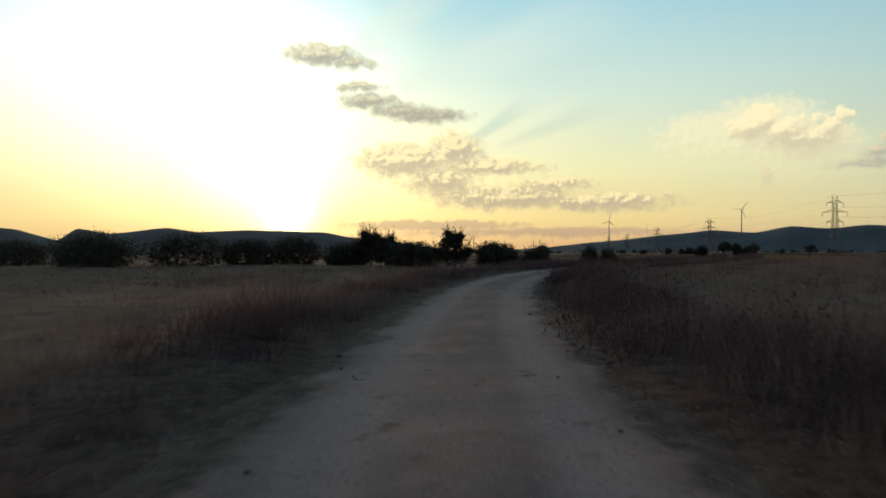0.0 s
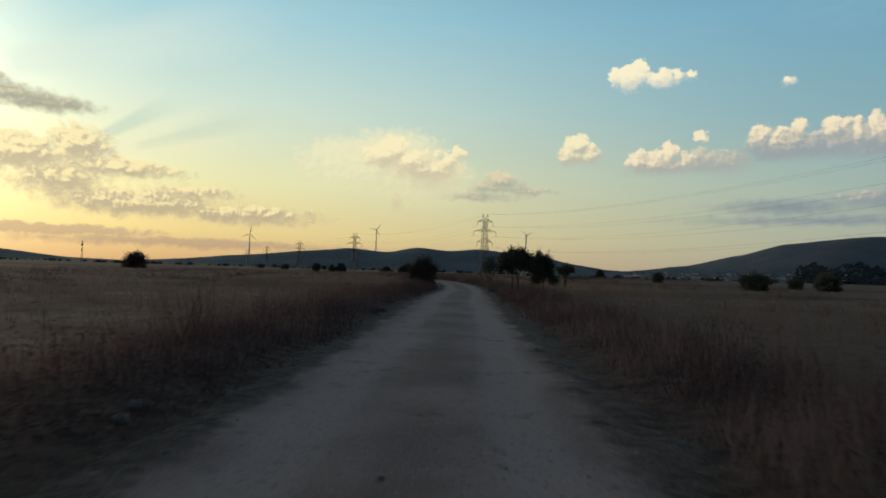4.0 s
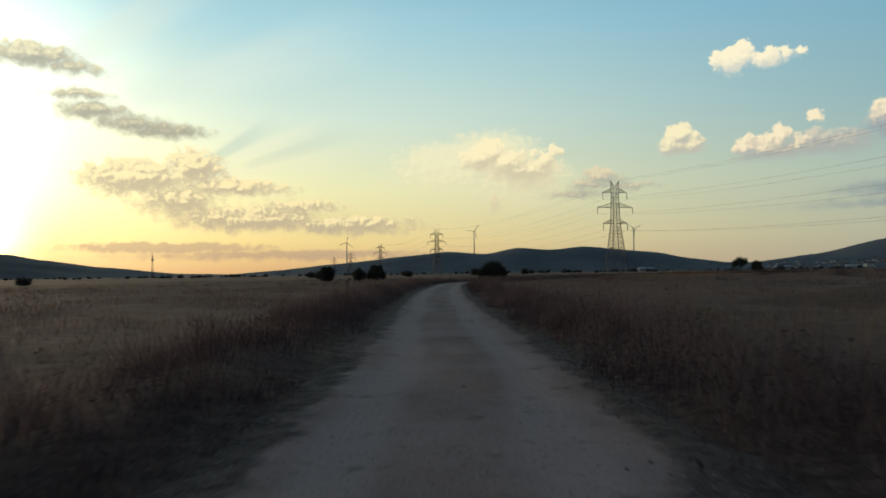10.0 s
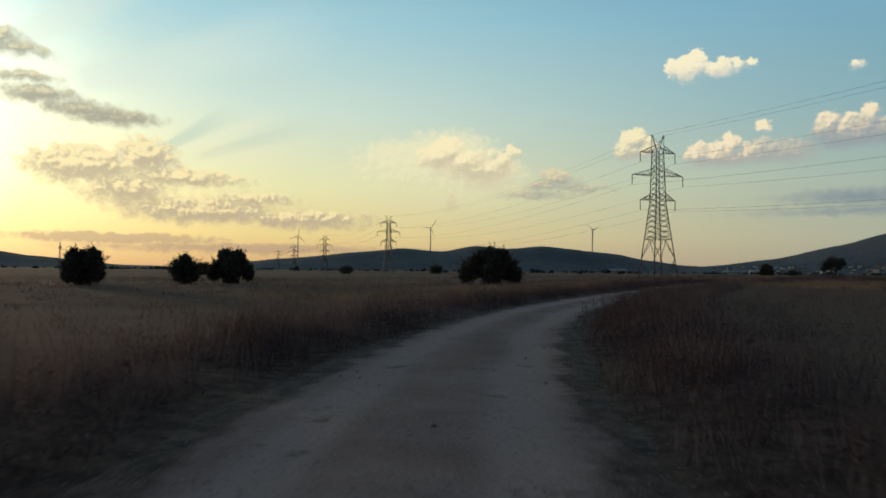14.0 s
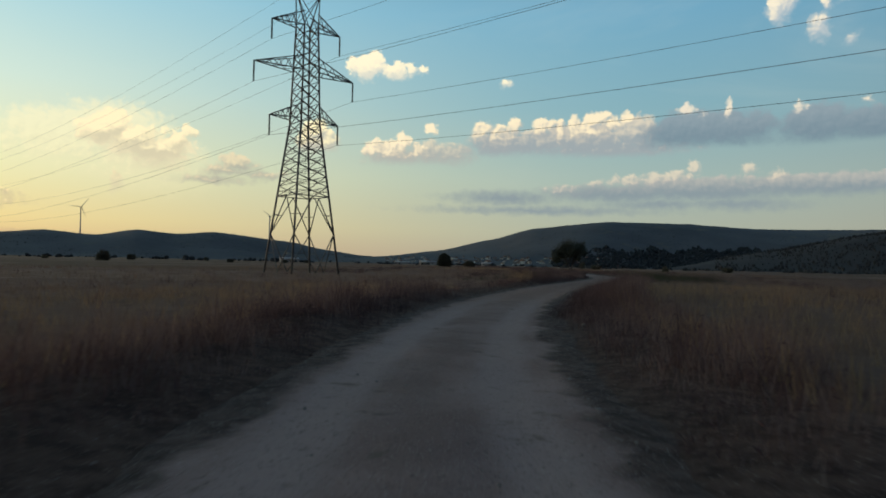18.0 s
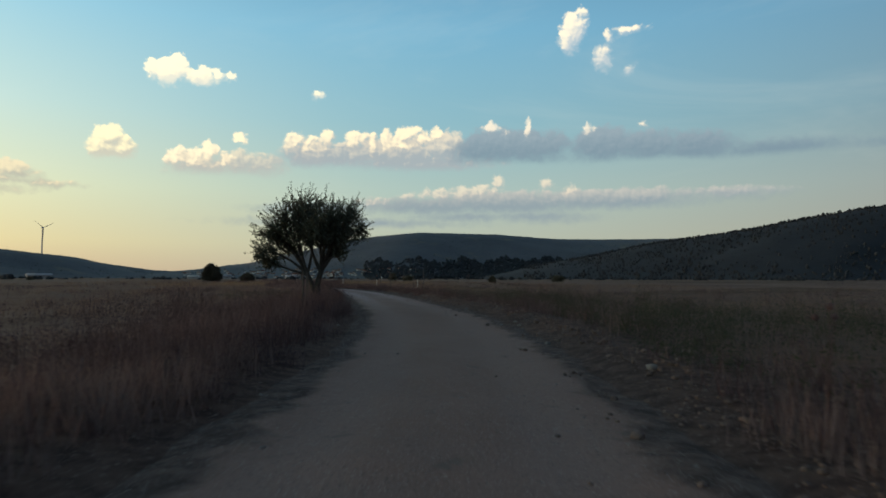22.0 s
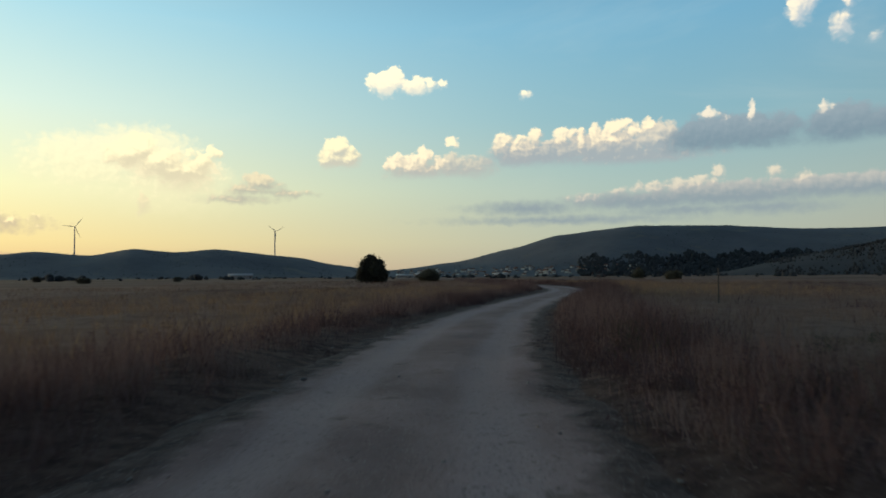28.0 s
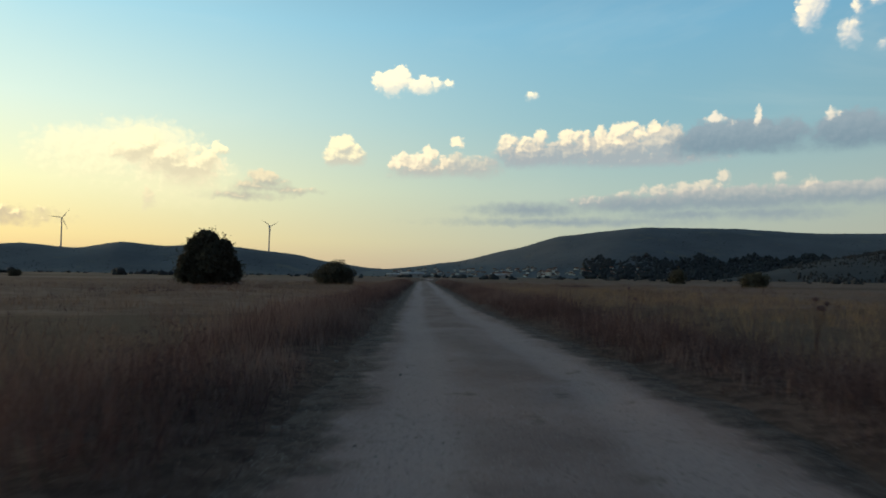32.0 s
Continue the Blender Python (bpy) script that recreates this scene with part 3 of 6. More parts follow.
def road_material():
    m = bpy.data.materials.new("road_dirt")
    m.use_nodes = True
    N = Nodes(m.node_tree)
    p = N.n("ShaderNodeNewGeometry").outputs["Position"]
    uv = N.n("ShaderNodeUVMap", uv_map="across").outputs[0]
    u = N.n("ShaderNodeSeparateXYZ")
    N.link(uv, u.inputs[0])
    across = u.outputs[0]
    col = N.mix(N.span(N.noise(p, 0.5, 4.0, 0.6), 0.3, 0.7), (0.27, 0.18, 0.16), (0.40, 0.28, 0.252))
    # compacted wheel tracks are paler, the loose middle browner
    wob = N.math("ADD", across, N.math("MULTIPLY", N.math("SUBTRACT", N.noise(p, 0.12, 3.0), 0.5), 0.7))
    track = N.span(N.math("ABSOLUTE", N.math("SUBTRACT", N.math("ABSOLUTE", wob), 0.80)), 0.45, 0.12)
    col = N.mix(N.math("MULTIPLY", track, 0.8), col, (0.455, 0.335, 0.308))
    middle = N.math("MULTIPLY", N.span(N.math("ABSOLUTE", wob), 0.38, 0.05), N.span(N.noise(p, 0.16, 3.0), 0.4, 0.62))
    col = N.mix(N.math("MULTIPLY", middle, 0.42), col, (0.19, 0.125, 0.105))
    # redder bare earth where the track crosses turned ground
    sp = N.n("ShaderNodeSeparateXYZ")
    N.link(p, sp.inputs[0])
    red = N.math("MULTIPLY", N.span(sp.outputs[1], 350.0, 366.0), N.span(sp.outputs[1], 440.0, 405.0))
    col = N.mix(N.math("MULTIPLY", red, 0.75), col, (0.275, 0.172, 0.132))
    edge = N.span(N.math("ADD", N.math("ABSOLUTE", across), N.math("MULTIPLY", N.math("SUBTRACT", N.noise(p, 0.9, 5.0, 0.65), 0.5), 1.0)), 1.22, 1.5)
    col = N.mix(edge, col, N.mix(N.span(N.noise(p, 3.1, 6.0, 0.75), 0.36, 0.64), (0.06, 0.04, 0.035), (0.16, 0.106, 0.086)))
    col = N.mix(N.span(N.noise(p, 26.0, 3.0, 0.7), 0.55, 0.70), col, (0.14, 0.11, 0.095))
    col = N.mix(N.span(N.noise(p, 55.0, 2.0, 0.6), 0.62, 0.70), col, (0.52, 0.46, 0.41))
    col = N.mix(N.span(N.noise(p, 1.8, 5.0, 0.65), 0.58, 0.72), col, (0.20, 0.15, 0.125))
    bs = N.n("ShaderNodeBsdfPrincipled")
    N.link(col, bs.inputs["Base Color"])
    bs.inputs["Roughness"].default_value = 0.95
    bs.inputs["Specular IOR Level"].default_value = 0.15
    b = N.n("ShaderNodeBump")
    b.inputs["Strength"].default_value = 0.7
    b.inputs["Distance"].default_value = 0.03
    N.link(N.math("ADD", N.noise(p, 30.0, 4.0, 0.75), N.math("MULTIPLY", N.noise(p, 4.0, 3.0), 1.5)), b.inputs["Height"])
    N.link(b.outputs[0], bs.inputs["Normal"])
    N.link(bs.outputs[0], N.n("ShaderNodeOutputMaterial").inputs[0])
    return m


def build_road():
    st = np.array([-2.5, -2.05, -1.7, -1.4, -1.1, -0.8, -0.5, -0.2, 0.1, 0.4, 0.7, 1.0, 1.3, 1.6, 1.9, 2.25, 2.6])
    nu, nv = NP, len(st)
    S = np.broadcast_to(st[None, :], (nu, nv))
    W2 = S * (HALF / 1.5)[:, None]
    x = LINE[:, None, 0] + RIGHT[:, None, 0] * W2
    y = LINE[:, None, 1] + RIGHT[:, None, 1] * W2
    z = 0.03 + 0.015 * np.cos(S * 1.2) - 0.03 * np.exp(-((np.abs(S) - 0.78) / 0.25) ** 2) + 0.022 * waves(x, y, 11, 1.9) + 0.010 * waves(x, y, 12, 0.6)
    z = z - np.clip(np.abs(S) - 1.7, 0, 1) * 0.14
    v = np.stack([x, y, z], -1).reshape(-1, 3)
    f = grid_faces(nu, nv)[:, ::-1]
    me = mesh_of("road", v, f, road_material(), True)
    uv = me.uv_layers.new(name="across")
    vi = np.zeros(len(me.loops), np.int32)
    me.loops.foreach_get("vertex_index", vi)
    a = np.stack([S.ravel()[vi], np.zeros(len(vi))], 1)
    uv.data.foreach_set("uv", a.astype(np.float32).ravel())
    tagged(new("road", me), "pale grey dirt track with two worn wheel tracks", "road", kind="structure")


build_road()

# ================= hills =================


def hill(name, label, eye, dist, knots, width, mat, seed, rough=6.0):
    """A long hill: its crest runs over knots of (azimuth from eye, height in metres) at that distance."""
    az = np.array([k[0] for k in knots], float)
    hh = np.array([k[1] for k in knots], float)
    q = np.linspace(az[0], az[-1], 260)
    # cosine blend between knots keeps the crest soft
    i = np.clip(np.searchsorted(az, q) - 1, 0, len(az) - 2)
    u = (q - az[i]) / (az[i + 1] - az[i])
    u = 0.6 * u + 0.4 * (u * u * (3 - 2 * u))
    H = hh[i] * (1 - u) + hh[i + 1] * u
    v = np.concatenate([-np.linspace(1, 0, 22) ** 1.3, np.linspace(0, 1, 10)[1:] ** 1.3])
    A = np.radians(q)[:, None]
    D = dist + width * v[None, :] + 60 * np.sin(q * 0.21 + seed)[:, None]
    x = eye[0] + np.sin(A) * D
    y = eye[1] + np.cos(A) * D
    prof = np.cos(np.clip(np.abs(v), 0, 1) * math.pi / 2) ** 1.5
    z = H[:, None] * prof[None, :]
    z = z + rough * waves(x, y, seed, 260.0) * prof[None, :] ** 0.7 * (1 - prof[None, :]) * 2.2 + rough * 0.16 * waves(x, y, seed + 1, 45.0) * prof[None, :]
    z = z - 3.0 * (1 - prof[None, :])
    P = np.stack([x, y, z], -1)
    ob = new(name, mesh_of(name, P.reshape(-1, 3), grid_faces(len(q), len(v)), mat, True))
    tagged(ob, label, "hill", kind="structure")
    return q, H


hill("hill_central", "low scrub hill with rounded tops, tinted blue-grey for haze", (0, 165), 2850,
     [(-30, 1), (-19.4, 3), (-15, 19), (-9.8, 45), (-4.1, 74), (-1, 88), (2, 75), (4.7, 97), (7.3, 86), (9.9, 97), (15.2, 72), (18.2, 44), (20.8, 27), (27, 6), (34, 1)], 620, M_HILL_HAZED, 3)
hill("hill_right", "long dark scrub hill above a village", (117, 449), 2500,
     [(16, 2), (22.8, 27), (27.2, 52), (31.6, 95), (35.5, 138), (41.6, 164), (47.9, 162), (53.5, 146), (60.9, 140), (70, 135), (82, 120), (95, 60)], 800, M_HILL_HAZED, 9)
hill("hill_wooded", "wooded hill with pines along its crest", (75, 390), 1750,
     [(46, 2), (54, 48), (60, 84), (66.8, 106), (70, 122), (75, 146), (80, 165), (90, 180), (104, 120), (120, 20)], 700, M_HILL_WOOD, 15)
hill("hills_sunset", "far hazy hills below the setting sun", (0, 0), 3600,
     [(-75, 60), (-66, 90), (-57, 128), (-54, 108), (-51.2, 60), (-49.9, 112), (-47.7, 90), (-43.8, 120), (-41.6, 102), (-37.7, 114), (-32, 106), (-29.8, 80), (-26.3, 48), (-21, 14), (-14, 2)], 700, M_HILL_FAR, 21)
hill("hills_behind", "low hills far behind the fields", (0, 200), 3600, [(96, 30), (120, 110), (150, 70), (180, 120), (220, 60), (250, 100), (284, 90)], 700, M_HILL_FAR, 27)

# ================= grass and weeds =================
S_ALL = length_of(LINE)
S_FROM, S_TO = 36.0, 790.0     # stretch that comes near the eye


def beside(s, lat):
    """Places lat metres right of the road's middle, at distance s along it, set back where the road is wider."""
    off = lat + np.clip(lat / 1.5, -1, 1) * np.interp(s, S_ALL, WIDER)
    return np.stack([np.interp(s, S_ALL, LINE[:, k]) + np.interp(s, S_ALL, RIGHT[:, k]) * off for k in (0, 1)], 1)


def blades(rng, base, height, lean, width, bent=True):
    """Grass blades: arrays of feet, heights; returns vertices and triangles."""
    n = len(base)
    a = rng.uniform(0, 6.283, n)
    side = np.stack([np.cos(a), np.sin(a), np.zeros(n)], 1) * (width * 0.5)[:, None]
    b = rng.uniform(0, 6.283, n)
    out = np.stack([np.cos(b), np.sin(b), np.zeros(n)], 1) * (height * lean)[:, None]
    up = np.zeros((n, 3))
    up[:, 2] = height
    if not bent:
        v = np.stack([base - side, base + side, base + up + out], 1)
        f = np.arange(n * 3).reshape(n, 3)
        return v.reshape(-1, 3), f
    mid = base + up * 0.6 + out * 0.35
    v = np.stack([base - side, base + side, mid + side * 0.7, mid - side * 0.7, base + up + out], 1)
    k = np.arange(n)[:, None] * 5
    f = np.concatenate([k + np.array([[0, 1, 2]]), k + np.array([[0, 2, 3]]), k + np.array([[3, 2, 4]])])
    return v.reshape(-1, 3), f


def patchy(x, y, seed, scale):
    return np.clip(0.5 + 0.75 * waves(x, y, seed, scale), 0, 1)


def tufts(rng, n, lat_lo, lat_hi, per, spread, side=None):
    """Feet of n tufts with per blades each, on both sides of the road."""
    s = rng.uniform(S_FROM, S_TO, n)
    lat = rng.uniform(lat_lo, lat_hi, n) * (rng.choice([-1, 1], n) if side is None else side)
    xy = beside(s, lat)
    return s, lat, xy


def grow(name, label, category, rng, n, lo, hi, per, spread, h_lo, h_hi, width, mat, seed, scale, keep=0.35, bent=True, lean=0.45):
    s, lat, xy = tufts(rng, n, lo, hi, per, spread)
    dens = patchy(xy[:, 0], xy[:, 1], seed, scale)
    edge = lo + 0.45 * waves(s * 1.0, np.sign(lat) * 50.0, seed + 1, 7.0)
    ok = (rng.uniform(0, 1, n) < keep + (1 - keep) * dens) & (np.abs(lat) > edge)
    s, lat, xy, dens = s[ok], lat[ok], xy[ok], dens[ok]
    # nothing on the road where it bends back beside itself
    true, _ = lateral(xy)
    ok = np.abs(true) > np.minimum(np.abs(lat), lo) - 0.5
    # bare turned earth beside the track, past the bend; rank green growth takes the grass's place farther on
    yy, chance = xy[:, 1], rng.uniform(0, 1, len(xy))
    ragged = 0.8 * waves(xy[:, 0], yy, 19, 6.0)
    ok &= ~((yy > 362) & (yy < 378) & (true < 0) & (true > -7.0 + ragged) & (chance < 0.9))
    ok &= ~((yy > 386) & (yy < 425) & (true > 0) & (true < 3.3 + ragged) & (chance < 0.85))
    ok &= ~((yy > 388) & (yy < 440) & (true > 2.9) & (true < 14.0 + ragged) & (chance < 0.7))
    lat, xy, dens = lat[ok], xy[ok], dens[ok]
    n = len(xy)
    hh = (h_lo + (h_hi - h_lo) * dens * rng.uniform(0.4, 1.0, n))
    # low at the track's edge and uneven along it
    hh = hh * np.clip(0.42 + 0.58 * (np.abs(lat) - lo) / 1.3, 0.42, 1.0) * (0.62 + 0.62 * patchy(xy[:, 0], xy[:, 1], seed + 2, 2.6))
    foot = np.repeat(xy, per, 0) + rng.normal(0, spread, (n * per, 2))
    L = np.repeat(lat, per)
    z = land(foot[:, 0], foot[:, 1], L) - 0.03
    base = np.concatenate([foot, z[:, None]], 1)
    H = np.repeat(hh, per) * rng.uniform(0.55, 1.1, n * per)
    v, f = blades(rng, base, H, lean * rng.uniform(0.2, 1.2, n * per), width * rng.uniform(0.6, 1.3, n * per), bent)
    tagged(new(name, mesh_of(name, v, f, mat)), label, category, kind="stuff")


RNG = np.random.RandomState(4)
grow("verge_grass", "tall dry brown grass along the track's edges", "grass", RNG, 46000, 2.15, 5.0, 12, 0.13, 0.36, 1.0, 0.014, M_GRASS, 31, 9.0, 0.25, bent=False, lean=0.4)
grow("verge_weeds", "dark withered weeds standing on the verge", "weeds", RNG, 19000, 2.1, 4.6, 16, 0.16, 0.34, 1.02, 0.017, M_WEED, 37, 13.0, 0.12, bent=False, lean=0.55)
grow("short_grass", "short trampled grass at the track's edge", "grass", RNG, 26000, 1.65, 3.3, 8, 0.09, 0.04, 0.26, 0.010, M_WEED, 41, 3.0, 0.1, bent=False, lean=1.0)
grow("field_grass", "dry straw-coloured grass covering the fields", "grass", RNG, 56000, 4.6, 20.0, 6, 0.2, 0.16, 0.52, 0.024, M_STUBBLE, 43, 17.0, 0.35, bent=False, lean=0.6)
grow("far_field_grass", "dry grass over the farther fields", "grass", RNG, 32000, 18.0, 66.0, 6, 0.5, 0.16, 0.5, 0.05, M_STUBBLE, 47, 30.0, 0.2, bent=False, lean=0.7)
grow("field_weeds", "darker weed patches in the fields", "weeds", RNG, 9000, 5.0, 45.0, 12, 0.3, 0.2, 0.7, 0.022, M_WEED, 53, 24.0, 0.0, bent=False, lean=0.7)


def dry_clumps(name, label, rng, n, lo, hi, r_lo, r_hi, per, mat, seed):
    """Rounded tangles of thin dead stems that fan out from one foot."""
    s = rng.uniform(S_FROM, S_TO, n)
    lat = rng.uniform(lo, hi, n) * rng.choice([-1, 1], n)
    xy = beside(s, lat)
    dens = patchy(xy[:, 0], xy[:, 1], seed, 26.0)
    ok = rng.uniform(0, 1, n) < dens
    xy, lat, dens = xy[ok], lat[ok], dens[ok]
    n = len(xy)
    R = rng.uniform(r_lo, r_hi, n) * (0.55 + 0.6 * dens)
    k = n * per
    Rk = np.repeat(R, per)
    a, e = rng.uniform(0, 6.283, k), np.arcsin(rng.uniform(0.12, 1.0, k))
    d = np.stack([np.cos(a) * np.cos(e), np.sin(a) * np.cos(e), np.sin(e) * 1.15], 1)
    L = (Rk * rng.uniform(0.55, 1.1, k))[:, None]
    foot = np.concatenate([np.repeat(xy, per, 0), (np.repeat(land(xy[:, 0], xy[:, 1], lat), per) - 0.02)[:, None]], 1)
    start = foot + d * L * rng.uniform(0.0, 0.55, (k, 1))
    end = foot + d * L + rng.normal(0, 0.05, (k, 3))
    side = np.cross(d, rng.normal(0, 1, (k, 3)))
    side /= np.linalg.norm(side, axis=1)[:, None] + 1e-9
    w = (0.0025 + 0.004 * rng.uniform(0, 1, k))[:, None] * np.where(Rk < 0.3, 1.0, 1.25)[:, None]
    v = np.stack([start, end + side * w, end - side * w * 0.4], 1).reshape(-1, 3)
    tagged(new(name, mesh_of(name, v, np.arange(k * 3).reshape(k, 3), mat)), label, "weeds", kind="stuff")


dry_clumps("dead_thistles", "tangled dead thistles massed along the verge", RNG, 3000, 2.3, 5.4, 0.22, 0.6, 60, M_WEED, 61)
dry_clumps("straw_clumps", "rounded clumps of pale straw in the fields", RNG, 3000, 4.5, 26.0, 0.22, 0.5, 60, M_GRASS, 67)


def spot_s(t):
    """Distance along the road's line at second t of the drive."""
    tt = [r[0] for r in ROWS]
    x, y = np.interp(t, tt, [r[1] for r in ROWS]), np.interp(t, tt, [r[2] for r in ROWS])
    return S_ALL[int(np.argmin((LINE[:, 0] - x) ** 2 + (LINE[:, 1] - y) ** 2))] + max(t - 32.0, 0) * 19.0


def thicket(name, label, rng, stretches, mat, per_m, lo=2.15, hi=4.3, width=0.009):
    """Dense stands of dead stems: (from, to, side, height) along the drive."""
    F0, H0, L0, S0 = [], [], [], []
    for a, b, side, h in stretches:
        s0, s1 = spot_s(a), spot_s(b)
        n = int((s1 - s0) * per_m)
        s = rng.uniform(s0, s1, n)
        wob = 0.55 * waves(s, s * 0 + side * 40.0, 73, 9.0) + 0.35 * waves(s, s * 0 + side * 20.0, 74, 3.0)
        lat = side * np.maximum(lo + wob + (hi - lo) * rng.uniform(0, 1, n) ** 1.3, lo - 0.25)
        xy = beside(s, lat)
        clump = patchy(xy[:, 0], xy[:, 1], 71, 2.2) * 0.62 + patchy(xy[:, 0], xy[:, 1], 72, 9.0) * 0.55
        fade = np.clip(np.minimum(s - s0, s1 - s) / 4.0, 0.25, 1)
        ok = rng.uniform(0.1, 1, n) < clump + 0.15
        F0.append(xy[ok]), L0.append(lat[ok]), H0.append((h * (0.25 + 0.95 * clump) * fade * rng.uniform(0.35, 1.1, n))[ok])
    xy, lat, hh = np.concatenate(F0), np.concatenate(L0), np.concatenate(H0)
    mound(name, label, rng, xy, lat, hh, mat, width)


def mound(name, label, rng, xy, lat, hh, mat, width, per=85):
    """Bushy heaps of weeds: small dry leaves and twigs filling a ragged dome, with stalks above it."""
    n = len(xy)
    r = np.clip(hh * 0.8, 0.22, 0.75)
    k = n * per
    foot = np.concatenate([xy, (land(xy[:, 0], xy[:, 1], lat) - 0.03)[:, None]], 1)
    F, R, H = np.repeat(foot, per, 0), np.repeat(r, per), np.repeat(hh, per)
    a, q = rng.uniform(0, 6.283, k), rng.uniform(0, 1, k) ** 0.8
    rad = R * np.sqrt(np.clip(1.05 - q ** 1.6, 0, 1)) * rng.uniform(0.1, 1.1, k) ** 0.5
    c = F + np.stack([np.cos(a) * rad, np.sin(a) * rad, q * H * rng.uniform(0.75, 1.03, k)], 1)
    d = rng.normal(0, 1, (k, 3)) + np.array([0, 0, 0.7])
    d /= np.linalg.norm(d, axis=1)[:, None]
    e = np.cross(d, rng.normal(0, 1, (k, 3)))
    e /= np.linalg.norm(e, axis=1)[:, None] + 1e-9
    L = (rng.uniform(0.025, 0.072, k) * (0.6 + 0.5 * H) * (1.1 - 0.6 * q))[:, None]
    w = (rng.choice([0.1, 0.25, 0.45], k) * (width / 0.009) ** 0.3)[:, None]
    v = np.stack([c - d * L, c + e * L * w, c + d * L * 0.9], 1).reshape(-1, 3)
    ns = n * 7
    base = np.repeat(foot, 7, 0) + np.concatenate([rng.normal(0, 0.12, (ns, 2)), np.zeros((ns, 1))], 1)
    v2, f2 = blades(rng, base, np.repeat(hh, 7) * rng.uniform(0.6, 1.45, ns), 0.4 * rng.uniform(0.1, 1.3, ns), 0.007 * rng.uniform(0.7, 1.5, ns), False)
    tagged(new(name, mesh_of(name, np.concatenate([v, v2]), np.concatenate([np.arange(k * 3).reshape(k, 3), f2 + k * 3]), mat)), label, "weeds", kind="stuff")


thicket("dark_thicket", "dense stand of dark dead weed stems on the verge", RNG,
        [(0.0, 4.6, 1, 1.15), (5.0, 6.9, 1, 0.85), (7.4, 11.3, 1, 0.8), (11.6, 13.6, 1, 0.6), (13.6, 16.8, 1, 0.95), (18.7, 19.7, 1, 0.6), (25.4, 27.0, 1, 0.8), (28.2, 29.3, 1, 0.6), (29.7, 31.3, 1, 1.0), (31.3, 34.0, 1, 0.6),
         (3.2, 5.2, -1, 0.65), (5.8, 7.0, -1, 0.8), (8.4, 11.8, -1, 0.6), (14.2, 16.2, -1, 0.75), (18.4, 19.2, -1, 0.4), (20.6, 22.0, -1, 0.7), (22.4, 24.4, -1.05, 0.75), (22.3, 23.8, -1.5, 0.9), (22.2, 23.8, -2.0, 1.0), (22.7, 24.0, -1.7, 1.05), (24.6, 26.6, -1, 0.9), (28.6, 30.2, -1, 0.4)],
        M_THICKET, 9.5)
thicket("rusty_weeds", "rust-brown dry weeds standing beyond the bare earth", RNG, [(23.0, 26.4, 1.6, 0.8), (29.2, 31.2, 1.3, 0.75), (14.0, 16.0, 1.5, 0.7)], M_WEED, 6.0, 2.5, 5.0)
thicket("green_weeds", "low dusty green weeds growing among dry grass", RNG, [(21.8, 23.6, 1.1, 0.85), (22.6, 25.4, 1.2, 0.95), (21.0, 22.4, -1, 0.6), (24.6, 25.8, -1, 0.55), (28.2, 28.9, 1, 0.6)], M_GREEN, 15, 3.2, 11.0, 0.02)


def weed_lumps(name, label, rng, n, mat):
    """Single rounded weeds scattered along both verges, in loose groups."""
    s = rng.uniform(S_FROM, S_TO - 40, n)
    lat = (2.25 + 2.6 * rng.uniform(0, 1, n) ** 1.4) * rng.choice([-1, 1], n)
    xy = beside(s, lat)
    d = patchy(xy[:, 0], xy[:, 1], 87, 7.0)
    ok = (rng.uniform(0, 1, n) < 0.15 + 0.95 * d) & ~((xy[:, 1] > 362) & (xy[:, 1] < 378) & (lat < 0)) & ~((xy[:, 1] > 386) & (xy[:, 1] < 425) & (lat > 0) & (lat < 3.2))
    hh = (0.3 + 0.7 * d * rng.uniform(0.3, 1.0, n)) * np.clip(0.5 + (np.abs(lat) - 2.2) * 0.5, 0.5, 1.0)
    mound(name, label, rng, xy[ok], lat[ok], hh[ok], mat, 0.009, 75)


weed_lumps("verge_bushes", "rounded dark brown weeds crowding both verges", RNG, 3600, M_THICKET)
weed_lumps("withered_herbs", "rounded pale withered herbs among dry grass", RNG, 1500, M_WEED)


def meadow(name, label, rng, stretches, mat, per_m):
    """Standing golden grass of uncut fields: (from, to, nearest, farthest, height)."""
    B, H = [], []
    for a, b, lo, hi, h in stretches:
        s0, s1 = spot_s(a), spot_s(b)
        n = int((s1 - s0) * per_m)
        s = rng.uniform(s0, s1, n)
        lat = lo + (hi - lo) * rng.uniform(0, 1, n) ** 1.4
        xy = beside(s, lat)
        true, _ = lateral(xy)
        d = patchy(xy[:, 0], xy[:, 1], 91, 5.0)
        ok = (np.abs(true) > 3.2) & (rng.uniform(0, 1, n) < 0.35 + d)
        xy, true, d = np.repeat(xy[ok], 5, 0) + rng.normal(0, 0.1, (ok.sum() * 5, 2)), np.repeat(true[ok], 5), np.repeat(d[ok], 5)
        B.append(np.concatenate([xy, (land(xy[:, 0], xy[:, 1], true) - 0.03)[:, None]], 1))
        H.append(h * (0.5 + 0.6 * d) * rng.uniform(0.5, 1.1, len(xy)))
    base, hh = np.concatenate(B), np.concatenate(H)
    v, f = blades(rng, base, hh, 0.5 * rng.uniform(0.2, 1.2, len(hh)), 0.014 * rng.uniform(0.6, 1.4, len(hh)), False)
    tagged(new(name, mesh_of(name, v, f, mat)), label, "grass", kind="stuff")


